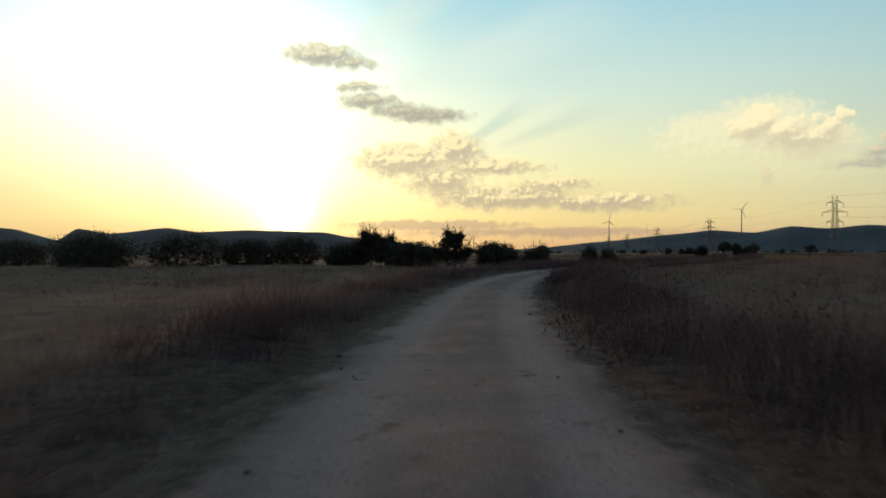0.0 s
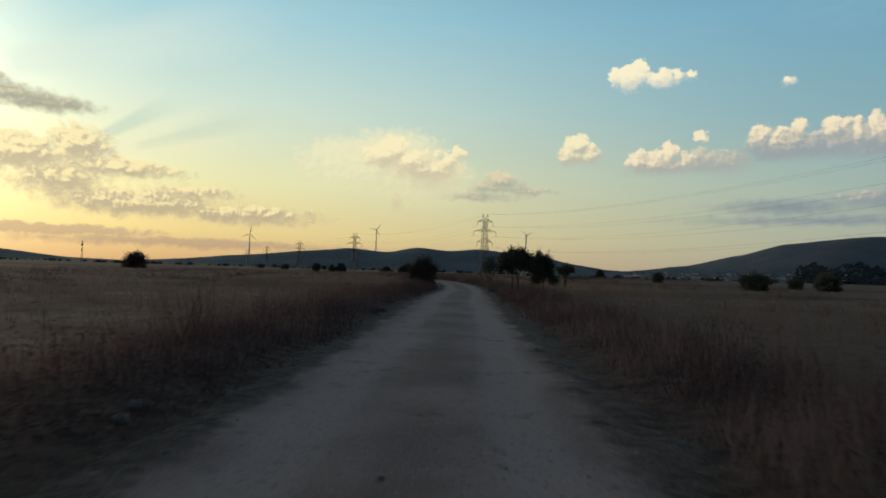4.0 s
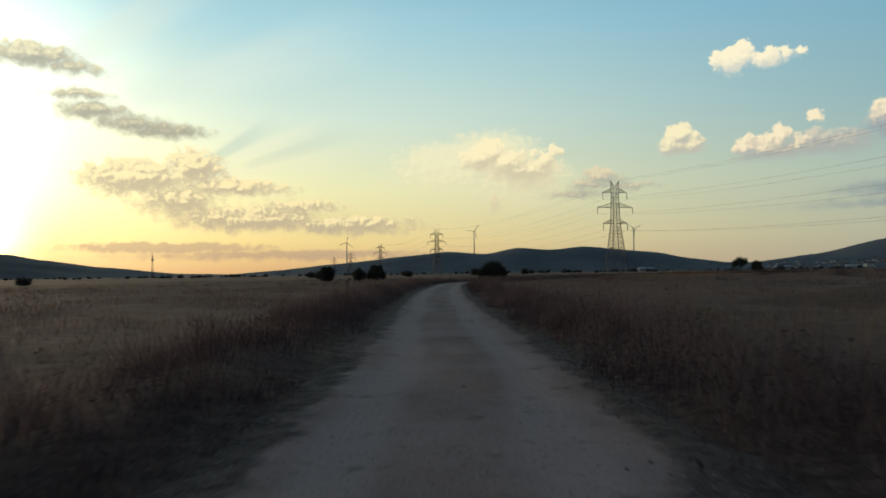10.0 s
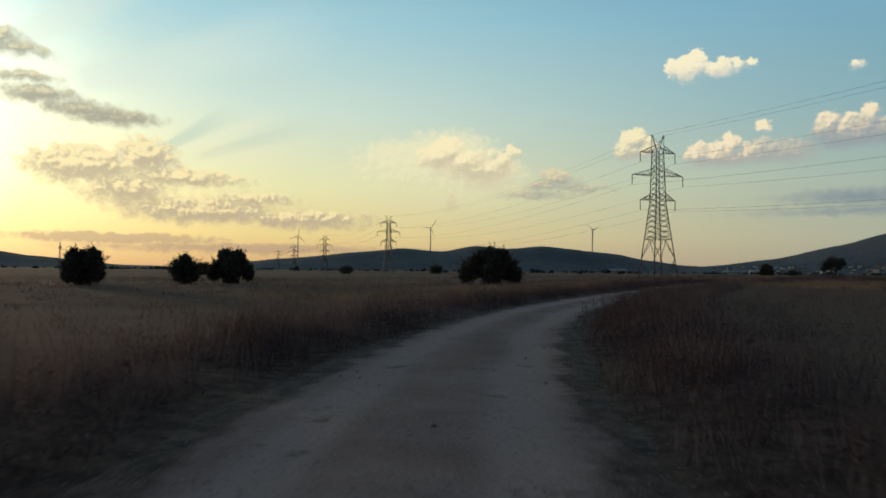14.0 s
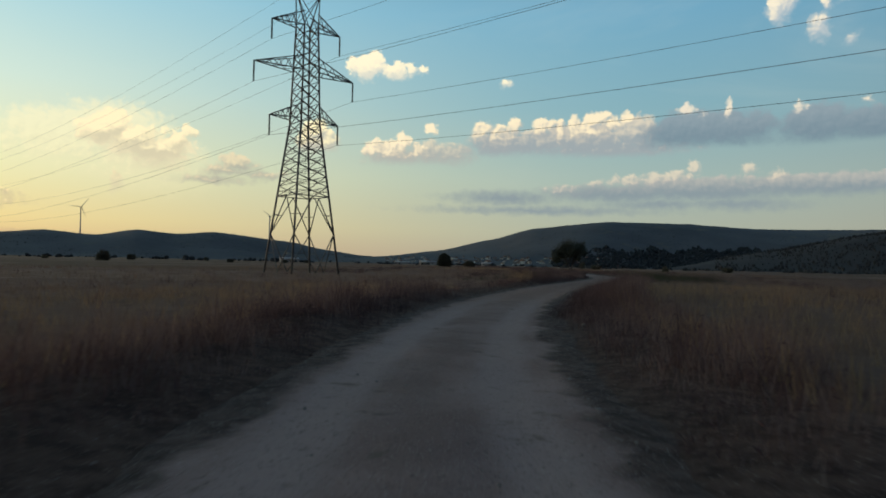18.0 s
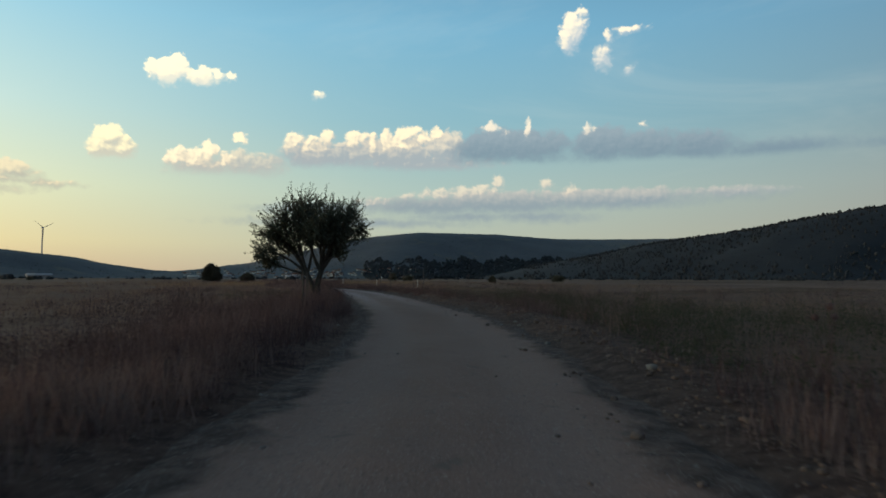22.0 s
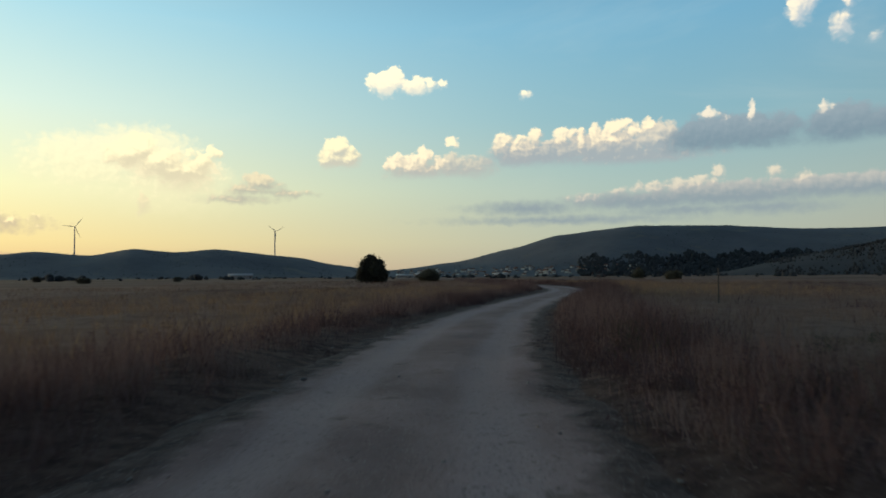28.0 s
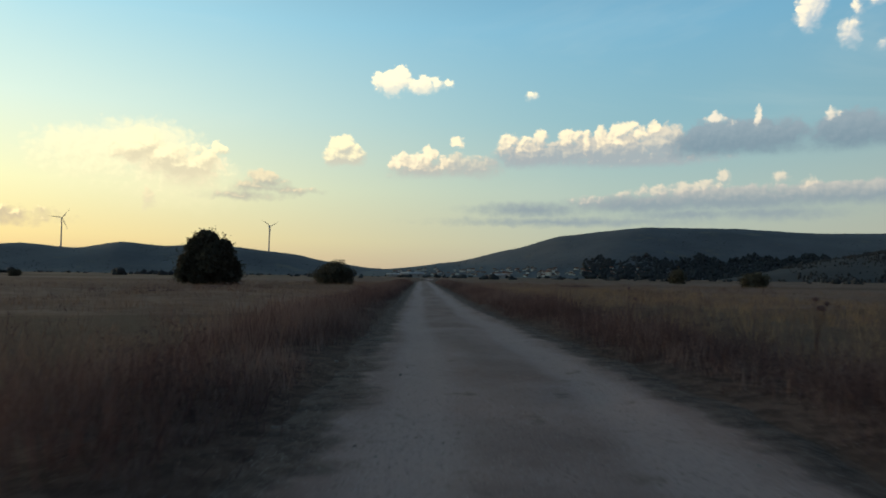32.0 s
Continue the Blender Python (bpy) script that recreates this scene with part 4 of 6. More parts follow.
meadow("golden_grass", "standing golden dry grass in uncut fields", RNG,
       [(17.6, 21.2, 3.6, 24, 0.6), (15.5, 20.0, -3.8, -14, 0.5), (28.6, 32.0, -4.2, -26, 0.5), (30.4, 36.0, 4.6, 26, 0.55), (7.2, 11.0, 4.0, 20, 0.45), (20.85, 21.1, -2.6, -4.4, 1.0)], M_GOLD, 60)


def weed_strips(name, label, rng, rows, mat):
    """Rows of weeds left along the borders of fields: (from, to, offset, height)."""
    X, L, H = [], [], []
    for a, b, off, h in rows:
        s0, s1 = spot_s(a), spot_s(b)
        n = int((s1 - s0) * 2.1)
        s = rng.uniform(s0, s1, n)
        lat = off + 1.5 * np.sin(s * 0.05 + off) + rng.normal(0, 0.7, n)
        xy = beside(s, lat)
        true, _ = lateral(xy)
        d = patchy(xy[:, 0], xy[:, 1], 81, 14.0)
        ok = (rng.uniform(0, 1, n) < 0.3 + d) & (np.abs(true) > 7)
        X.append(xy[ok]), L.append(true[ok]), H.append((h * (0.4 + 0.8 * d) * rng.uniform(0.5, 1.1, n))[ok])
    mound(name, label, rng, np.concatenate(X), np.concatenate(L), np.concatenate(H), mat, 0.06, 42)


weed_strips("border_weeds", "dark strips of weeds along the borders of fields", RNG,
            [(0, 5, 12, 0.7), (0, 7, 24, 0.8), (0, 6, 42, 1.5), (7, 15, 30, 0.7), (9, 19, 48, 1.5), (15, 20, 18, 0.7), (19, 25, 16, 0.8), (18, 26, 34, 1.8), (25, 31, 22, 0.6), (28, 34, 40, 0.8), (31, 38, 20, 0.6),
             (0, 5, -15, 0.7), (4, 12, -26, 0.7), (8, 20, -44, 0.9), (14, 20, -18, 0.6), (20, 27, -14, 0.7), (22, 30, -34, 0.8), (28, 36, -20, 0.5), (22.0, 24.6, 9, 1.0), (22.2, 25.0, 12, 1.1), (21.8, 24.0, -8.5, 0.9), (22.0, 24.4, -11.5, 1.0)], M_THICKET)


def ico_lump(rng, r):
    bm = bmesh.new()
    bmesh.ops.create_icosphere(bm, subdivisions=1, radius=1.0)
    for v in bm.verts:
        v.co *= rng.uniform(0.72, 1.15)
        v.co.z *= 0.65
    v = np.array([q.co[:] for q in bm.verts]) * r
    f = np.array([[w.index for w in q.verts] for q in bm.faces])
    bm.free()
    return v, f


def scatter_stones(name, label, rng, n, lat_fn, size_fn, mat, s_lo=S_FROM, s_hi=S_TO):
    kinds = [ico_lump(rng, 1.0) for _ in range(6)]
    s = rng.uniform(s_lo, s_hi, n)
    lat = lat_fn(n)
    xy = beside(s, lat)
    V, F, o = [], [], 0
    size = size_fn(n)
    Z = np.where(np.abs(lat) < 1.6, 0.03, land(xy[:, 0], xy[:, 1], lat))
    for i in range(n):
        v, f = kinds[i % 6]
        a = rng.uniform(0, 6.283)
        c, d = math.cos(a), math.sin(a)
        q = v @ np.array([[c, d, 0], [-d, c, 0], [0, 0, 1]]) * size[i] * np.array([rng.uniform(0.7, 1.3), rng.uniform(0.7, 1.3), 1.0])
        V.append(q + np.array([xy[i, 0], xy[i, 1], Z[i] + size[i] * 0.1]))
        F.append(f + o)
        o += len(v)
    tagged(new(name, mesh_of(name, np.concatenate(V), np.concatenate(F), mat)), label, "gravel", kind="stuff")


scatter_stones("gravel", "loose grey gravel lying along the track", RNG, 5200, lambda n: RNG.choice([-1, 0, 1], n, p=[0.38, 0.24, 0.38]) * 1.55 + RNG.normal(0, 0.35, n),
               lambda n: RNG.gamma(2.0, 0.0055, n) + 0.005, M_STONE)

# ================= trees and bushes =================


def tube(points, radii, sides=6):
    """A bent, tapering branch."""
    p = np.asarray(points, float)
    d = np.gradient(p, axis=0)
    d /= np.linalg.norm(d, axis=1)[:, None] + 1e-9
    ref = np.where(np.abs(d[:, 2:3]) > 0.9, np.array([[1.0, 0, 0]]), np.array([[0, 0, 1.0]]))
    u = np.cross(d, ref)
    u /= np.linalg.norm(u, axis=1)[:, None] + 1e-9
    w = np.cross(d, u)
    a = np.linspace(0, 2 * math.pi, sides, endpoint=False)
    r = np.asarray(radii, float)[:, None, None]
    v = p[:, None, :] + r * (np.cos(a)[None, :, None] * u[:, None, :] + np.sin(a)[None, :, None] * w[:, None, :])
    n = len(p)
    i = np.arange(n - 1)[:, None] * sides + np.arange(sides)[None, :]
    j = np.arange(n - 1)[:, None] * sides + (np.arange(sides)[None, :] + 1) % sides
    f = np.stack([i, j, j + sides, i + sides], -1).reshape(-1, 4)
    return v.reshape(-1, 3), f


def skeleton_of(rng, height, rx, stems, trunk_h, trunk_r, depth, splay, droop=0.0):
    """Limbs as polylines with radii, and the twig ends where leaves grow."""
    tubes, tips = [], []

    def limb(p, d, length, r, level):
        k = 5
        pts, rad = [p], [r]
        q, e = p.copy(), d.copy()
        for m in range(k):
            e = e + rng.normal(0, 0.16, 3) + np.array([0, 0, 0.05 - droop])
            e /= np.linalg.norm(e)
            q = q + e * length / k
            pts.append(q)
            rad.append(r * (1 - 0.55 * (m + 1) / k))
            if level >= depth - 1:
                tips.append(q)
        tubes.append((pts, rad, level))
        if level < depth:
            for _ in range(rng.randint(2, 4)):
                m = rng.randint(2, k + 1)
                a = rng.uniform(0, 6.283)
                f = e * 0.7 + np.array([math.cos(a), math.sin(a), rng.uniform(-0.1, 0.7)]) * 0.75
                f /= np.linalg.norm(f)
                limb(pts[m], f, length * rng.uniform(0.55, 0.8), rad[m] * 0.72, level + 1)

    for i in range(stems):
        a = 6.283 * (i + rng.uniform(0, 0.5)) / stems
        spread = min(rx / height, 0.9) * (splay if stems > 1 else 0.15)
        d = np.array([math.cos(a) * spread, math.sin(a) * spread, 1.0])
        d /= np.linalg.norm(d)
        limb(np.array([math.cos(a), math.sin(a), 0]) * trunk_r * (0.8 if stems > 1 else 0), d, max(trunk_h * 1.3, height * 0.42), trunk_r * (0.75 if stems > 1 else 1.0), 0)
    return tubes, np.array(tips)


def leaf_quads(rng, c, size, up=0.3):
    n = len(c)
    d = rng.normal(0, 1, (n, 3)) + np.array([0, 0, up])
    d /= np.linalg.norm(d, axis=1)[:, None]
    e = np.cross(d, rng.normal(0, 1, (n, 3)))
    e /= np.linalg.norm(e, axis=1)[:, None] + 1e-9
    L = (size * rng.uniform(0.6, 1.35, n))[:, None]
    v = np.stack([c - d * L * 0.5, c + e * L * 0.24, c + d * L * 0.5, c - e * L * 0.24], 1)
    return v.reshape(-1, 3), np.arange(n * 4).reshape(n, 4)


def make_tree(name, label, category, at, height, width, seed, stems=1, trunk_h=1.0, trunk_r=0.1, leaves=6000, leaf=0.09, shoots=40, crown_low=None,
              mat=None, splay=0.75, depth=3, group="", shoot_len=0.45, shoot_leaf=1.0):
    """A tree or shrub: bark part and leafy crown part. crown_low: height where the leaves begin."""
    rng = np.random.RandomState(seed)
    t = thing(name, label, category, group, at=at)
    low = trunk_h if crown_low is None else crown_low
    rx, rz = width / 2, (height - low) / 2
    cz = low + rz
    tubes, tips = skeleton_of(rng, height, rx, stems, trunk_h, trunk_r, depth, splay)
    # fit the skeleton into the crown's size
    lim = np.abs(tips[:, :2]).max() + 1e-6
    sx = min(rx * 0.92 / lim, 1.6)
    sz = (height * 0.93) / max(tips[:, 2].max(), 0.1)
    sc = np.array([sx, sx, sz])
    V, F, o = [], [], 0
    for pts, rad, level in tubes:
        v, f = tube(np.array(pts) * sc, np.maximum(rad, 0.006 * height / 3), 7 if level == 0 else 5 if level == 1 else 4)
        if level < 2:
            part("trunk" if level == 0 else "limb", mesh_of("limb", v, f, M_BARK, True), t)
            continue
        V.append(v)
        F.append(f + o)
        o += len(v)
    n1 = int(leaves * 0.86)
    # a full crown whose foliage reaches the ground: lumpy shell over a leafy core
    a, q = rng.uniform(0, 6.283, n1), rng.uniform(0, 1, n1) ** 0.85
    R = np.where(q > 0.42, np.sqrt(np.clip(1 - ((q - 0.42) / 0.58) ** 2, 0.0, 1)), 1 - 0.2 * ((0.42 - q) / 0.42) ** 2)
    u = np.stack([np.cos(a) * R, np.sin(a) * R, q * 2 * height / width * 1.6], 1)
    lump = np.zeros(n1)
    for fr, am in ((2.3, 0.15), (4.6, 0.15), (9.0, 0.07)):
        ph = rng.uniform(0, 6.283, 3)
        lump += am * (np.abs(np.sin(u[:, 0] * fr + ph[0] + u[:, 2])) + np.abs(np.sin(u[:, 1] * fr + ph[1] - u[:, 2] * 0.7)) + np.abs(np.sin(u[:, 2] * fr + ph[2] + u[:, 0])) - 1.7)
    k1 = (0.90 + lump) * rng.uniform(0, 1, n1) ** 0.22
    c1 = np.stack([np.cos(a) * R * rx * k1, np.sin(a) * R * rx * k1, (q * height) * (0.4 + 0.6 * k1)], 1) + rng.normal(0, leaf * 0.55, (n1, 3))
    n2 = leaves - n1
    tip = tips * sc
    tip = tip[tip[:, 2] > low * 0.85]
    c2 = tip[rng.randint(0, len(tip), n2)] + rng.normal(0, 0.055 * height, (n2, 3))
    k2 = np.sqrt((((c2 - np.array([0, 0, cz])) / np.array([rx, rx, rz])) ** 2).sum(1))
    c2 = np.array([0, 0, cz]) + (c2 - np.array([0, 0, cz])) / np.maximum(k2, 1.0)[:, None]
    cs = [c1, c2]
    # upright shoots that break the outline
    for _ in range(shoots):
        a, q = rng.uniform(0, 6.283), rng.uniform(0.0, 1.0) ** 0.5
        zt = cz + rz * math.sqrt(max(1 - q * q, 0.02)) * 0.86
        p0 = np.array([math.cos(a) * q * rx * 0.95, math.sin(a) * q * rx * 0.95, zt - 0.12])
        d = np.array([math.cos(a) * 0.3 * q, math.sin(a) * 0.3 * q, 1.0]) + rng.normal(0, 0.14, 3)
        ln = shoot_len * rng.uniform(0.4, 1.25)
        p1 = p0 + d * ln
        v, f = tube([p0, (p0 + p1) / 2 + rng.normal(0, 0.02, 3), p1], [0.012, 0.009, 0.004], 3)
        V.append(v)
        F.append(f + o)
        o += len(v)
        m = int(10 * shoot_leaf * ln / max(leaf, 0.05))
        cs.append(p0 + (p1 - p0) * rng.uniform(0.1, 1.0, (m, 1)) + rng.normal(0, leaf * 0.35, (m, 3)))
    tagged(part("brushwood", mesh_of("brushwood", np.concatenate(V), np.concatenate(F), M_BARK, True), t), kind="stuff")
    nc = max(leaves // 7, 300)
    cs.append(c1[:nc] * np.array([0.8, 0.8, 0.86]))
    c = np.concatenate(cs)
    c[:, 2] = np.maximum(c[:, 2], 0.03)
    size = np.full(len(c), leaf)
    size[len(c1) + len(c2):] *= 0.75
    size[-nc:] = leaf * 3.4
    lv, lf = leaf_quads(rng, c, size)
    tagged(part("crown", mesh_of("crown", lv, lf, mat or M_LEAF_DARK), t), kind="stuff")
    return t


def lobed_tree(name, label, category, at, turn, stems, lobes, seed, twigs=60, per_m=60, leaf=0.07, shoot=0.3, rise=0.5, mat=None, group="", core=0, limb_r=0.4, scale=1.0):
    """A tree from its stems (foot, fork, radius) and the lobes of its crown (x, y, z, radius): a limb runs into each lobe,
    and twigs set with leaves fan out from it; shoot: how far they stand out beyond the lobe; rise: how steeply."""
    rng = np.random.RandomState(seed)
    t = thing(name, label, category, group, at=at, rz=turn)
    forks = []
    for foot, fork, r in stems:
        a, b = np.array(foot) * scale, np.array(fork) * scale
        side = rng.normal(0, 0.06, 3) * np.linalg.norm(b - a)
        u = np.linspace(0, 1, 8)[:, None]
        pts = a * (1 - u) + b * u + side * 4 * u * (1 - u) + rng.normal(0, r * 0.12, (8, 3))
        pts[0, 2] = -0.15
        v, f = tube(pts, r * scale * np.interp(u[:, 0], [0, 0.12, 1], [1.5, 1.05, 0.8]), 9)
        part("trunk", mesh_of("trunk", v, f, M_BARK, True), t)
        forks.append((pts[-1], r * scale))
    V, F, o, C, D, Z = [], [], 0, [], [], []
    for lx, ly, lz, lr in lobes:
        c, R = np.array([lx, ly, lz]) * scale, lr * scale
        p0, r0 = min(forks, key=lambda q: np.linalg.norm(q[0] - c))
        u = np.linspace(0, 1, 7)[:, None]
        bend = np.array([0, 0, 0.10 if lz > p0[2] else 0.25]) * np.linalg.norm(c - p0) + rng.normal(0, 0.05, 3) * np.linalg.norm(c - p0)
        pts = p0 * (1 - u) + (c + np.array([0, 0, R * 0.3])) * u + bend * 4 * u * (1 - u)
        rad = r0 * limb_r * np.linspace(1.5, 0.35, 7)
        v, f = tube(pts, np.maximum(rad, 0.006), 6)
        part("limb", mesh_of("limb", v, f, M_BARK, True), t)
        n = int(twigs * (0.4 + 0.6 * (lr / max(q[3] for q in lobes)) ** 2))
        for _ in range(n):
            d = rng.normal(0, 1, 3)
            d /= np.linalg.norm(d)
            start = pts[rng.randint(3, 7)] + rng.normal(0, R * 0.12, 3)
            tip = c + d * R * rng.uniform(0.6, 1.05) + np.array([0, 0, rise]) * shoot * rng.uniform(0, 1) ** 1.6 + d * shoot * rng.uniform(0, 0.7) ** 1.5
            mid = (start + tip) / 2 + rng.normal(0, 0.07, 3) * R - np.array([0, 0, 0.10 * R])
            w = np.linspace(0, 1, 4)[:, None]
            q = start * (1 - w) ** 2 + 2 * mid * w * (1 - w) + tip * w ** 2
            v, f = tube(q, np.array([0.010, 0.007, 0.005, 0.003]) * max(scale * R / 0.6, 0.6), 3)
            V.append(v), F.append(f + o)
            o += len(v)
            m = max(int(per_m * np.linalg.norm(tip - start)), 3)
            w = rng.uniform(0.25, 1.02, (m, 1))
            C.append(start * (1 - w) ** 2 + 2 * mid * w * (1 - w) + tip * w ** 2 + rng.normal(0, leaf * 0.45, (m, 3)))
            D.append(np.repeat((tip - mid)[None] / (np.linalg.norm(tip - mid) + 1e-9), m, 0))
            Z.append(np.full(m, leaf))
        if core:
            g = rng.normal(0, 1, (core, 3))
            g /= np.linalg.norm(g, axis=1)[:, None]
            C.append(c + g * R * 0.72 * rng.uniform(0, 1, (core, 1)) ** 0.4), D.append(g), Z.append(np.full(core, leaf * 2.6))
    tagged(part("brushwood", mesh_of("brushwood", np.concatenate(V), np.concatenate(F), M_BARK, True), t), kind="stuff")
    c, d, z = np.concatenate(C), np.concatenate(D), np.concatenate(Z)
    n = len(c)
    d = d * 0.7 + rng.normal(0, 0.6, (n, 3))
    d /= np.linalg.norm(d, axis=1)[:, None]
    e = np.cross(d, rng.normal(0, 1, (n, 3)))
    e /= np.linalg.norm(e, axis=1)[:, None] + 1e-9
    L = (z * rng.uniform(0.6, 1.35, n))[:, None]
    c[:, 2] = np.maximum(c[:, 2], 0.03)
    v = np.stack([c - d * L * 0.5, c + e * L * 0.26 + d * L * 0.05, c + d * L * 0.5, c - e * L * 0.26 + d * L * 0.05], 1)
    tagged(part("crown", mesh_of("crown", v.reshape(-1, 3), np.arange(n * 4).reshape(n, 4), mat or M_LEAF_DARK), t), kind="stuff")
    return t


lobed_tree("olive_tree", "olive tree with twin trunks and upright shoots beside the track", "tree", (94.4, 417.2, 0), -26,
           [((-0.05, 0, 0), (-0.4, 0.1, 1.5), 0.13), ((0.08, 0, 0), (0.2, -0.1, 1.6), 0.15)],
           [(-2.0, 0.3, 3.2, 0.78), (-1.55, -0.5, 3.85, 0.75), (-0.5, 0.2, 4.45, 0.85), (0.5, -0.5, 4.15, 0.8), (1.5, 0.2, 4.1, 0.75), (1.95, -0.2, 3.5, 0.6), (0.8, 0.6, 3.2, 0.8),
            (-0.5, -0.6, 3.2, 0.85), (-2.45, -0.1, 2.35, 0.5), (-2.1, 0.2, 2.0, 0.35), (1.15, 0.1, 2.5, 0.5), (-1.3, 0.8, 2.8, 0.6), (0.0, 1.3, 3.7, 0.9), (-0.2, -1.4, 3.6, 0.8), (0.9, -1.2, 3.3, 0.7)],
           1, 120, 50, 0.062, 0.62, 1.0, M_LEAF, core=150)
lobed_tree("broad_tree", "dense umbrella-shaped tree on two thin trunks", "tree", (-0.3, 109.3, 0), -24,
           [((-0.06, 0, 0), (-0.1, 0, 1.5), 0.04), ((0.09, 0.05, 0), (0.12, 0.05, 1.55), 0.045)],
           [(-0.52, 0, 2.02, 0.46), (-0.2, 0.1, 2.28, 0.44), (0.35, -0.1, 2.32, 0.44), (0.74, 0.05, 2.05, 0.44), (0.07, 0.2, 1.9, 0.5), (-0.48, -0.2, 1.7, 0.38), (0.45, 0.1, 1.68, 0.44), (0.1, -0.4, 2.05, 0.46),
            (0.0, 0.5, 2.05, 0.46), (-0.72, -0.05, 1.5, 0.24), (-0.2, 0.1, 1.5, 0.28), (0.85, 0, 1.62, 0.3)], 8, 110, 80, 0.038, 0.12, 0.6, M_LEAF, core=380, scale=1.05)
lobed_tree("broad_tree", "leafy tree close behind the umbrella-shaped one", "tree", (1.28, 109.7, 0), -32,
           [((-0.05, 0, 0), (-0.12, 0, 1.0), 0.04), ((0.1, 0.05, 0), (0.2, 0.05, 1.1), 0.04)],
           [(-0.05, 0, 2.38, 0.32), (0.28, 0.1, 2.22, 0.36), (-0.2, -0.1, 2.0, 0.42), (0.52, 0.05, 1.88, 0.36), (0.2, 0.2, 1.65, 0.44), (-0.24, -0.2, 1.5, 0.42), (0.5, 0.1, 1.35, 0.42), (0.05, -0.3, 1.15, 0.42), (0.75, 0, 1.0, 0.36), (-0.3, 0, 1.0, 0.36)],
           9, 90, 72, 0.04, 0.2, 0.8, M_LEAF, core=260)
lobed_tree("thorn_bush", "round thorny bush with bristling shoots at the verge", "bush", (-3.87, 124.6, 0), -8,
           [((-0.2, 0, 0), (-0.35, 0.1, 0.5), 0.035), ((0.2, 0, 0), (0.3, -0.1, 0.5), 0.035), ((0, 0.2, 0), (0, 0.3, 0.6), 0.035)],
           [(0, 0, 0.75, 0.85), (-0.65, 0.1, 0.8, 0.62), (0.65, 0, 0.85, 0.62), (-0.5, -0.2, 1.5, 0.62), (0.45, 0.1, 1.55, 0.6), (0, 0.4, 1.65, 0.62), (-0.05, -0.5, 1.5, 0.6), (-0.85, 0, 1.35, 0.38), (0.85, 0, 1.45, 0.36),
            (-0.3, 0.1, 1.95, 0.4), (0.25, -0.1, 1.95, 0.4)], 10, 120, 52, 0.041, 0.5, 1.0, core=500)
lobed_tree("almond_tree", "small open-crowned almond tree beside the wooden gate", "tree", (5.3, 147.0, 0), -23,
           [((-0.05, 0, 0), (-0.15, 0, 1.1), 0.06), ((0.06, 0, 0), (0.2, 0, 1.15), 0.055)],
           [(-0.55, 0, 1.95, 0.36), (-0.15, 0.1, 2.3, 0.34), (0.3, -0.1, 2.3, 0.34), (0.55, 0.1, 1.85, 0.34), (0.05, 0.2, 1.8, 0.38), (-0.75, -0.1, 1.55, 0.22), (0.3, -0.3, 1.6, 0.28), (-0.3, 0.2, 1.55, 0.28)],
           11, 52, 80, 0.042, 0.2, 0.8, M_LEAF, scale=0.97)
lobed_tree("almond_tree", "taller open-crowned almond tree beside the wooden gate", "tree", (5.0, 142.9, 0), -32,
           [((-0.06, 0, 0), (-0.3, 0, 1.15), 0.07), ((0.06, 0, 0), (0.15, 0, 1.2), 0.07)],
           [(-0.45, 0, 2.95, 0.42), (-0.9, 0.1, 2.6, 0.36), (0.0, -0.1, 2.7, 0.42), (0.45, 0.1, 2.3, 0.4), (-1.2, 0.1, 2.25, 0.26), (-0.7, -0.2, 2.3, 0.36), (0.75, -0.1, 2.1, 0.34), (0.1, 0.3, 2.2, 0.36), (-0.35, 0.3, 2.0, 0.3), (0.5, 0.0, 1.7, 0.28)],
           12, 40, 75, 0.042, 0.26, 0.8, M_LEAF, limb_r=0.32, scale=0.93)
lobed_tree("orchard_tree", "small dark tree with a flat crown in a field", "tree", (14.8, 149.8, 0), -33, [((0, 0, 0), (0.05, 0, 1.0), 0.13)],
           [(-0.7, 0, 1.9, 0.5), (0.0, 0.3, 2.2, 0.55), (0.7, 0, 2.0, 0.5), (0.2, -0.5, 1.8, 0.5), (-0.3, 0.5, 1.7, 0.5)], 13, 60, 45, 0.085, 0.3, 0.8, core=120)
lobed_tree("thorn_bush", "tangled leafless-topped thorn bush at the track's edge", "bush", (-16.6, 63.6, 0), 10, [((-0.3, 0, 0), (-0.4, 0, 0.4), 0.03), ((0.3, 0, 0), (0.4, 0, 0.4), 0.03)],
           [(-0.7, 0, 0.6, 0.62), (0, 0.2, 0.8, 0.7), (0.7, 0, 0.7, 0.62), (-0.4, -0.3, 1.1, 0.5), (0.4, 0.1, 1.15, 0.5), (1.1, 0.1, 0.5, 0.42), (-1.15, 0.1, 0.5, 0.42)], 16, 100, 36, 0.04, 0.95, 1.0, core=520)
lobed_tree("thorn_bush", "tall bristling thorn bush at the verge", "bush", (-12.9, 71.3, 0), 8, [((-0.2, 0, 0), (-0.2, 0, 0.5), 0.03), ((0.2, 0, 0), (0.2, 0, 0.5), 0.03)],
           [(-0.3, 0, 0.6, 0.62), (0.35, 0.2, 0.65, 0.62), (0, -0.2, 1.15, 0.55), (-0.1, 0.1, 1.5, 0.42), (0.45, 0, 1.2, 0.4), (-0.6, 0, 0.9, 0.4)], 17, 110, 46, 0.04, 0.6, 1.0, core=520)
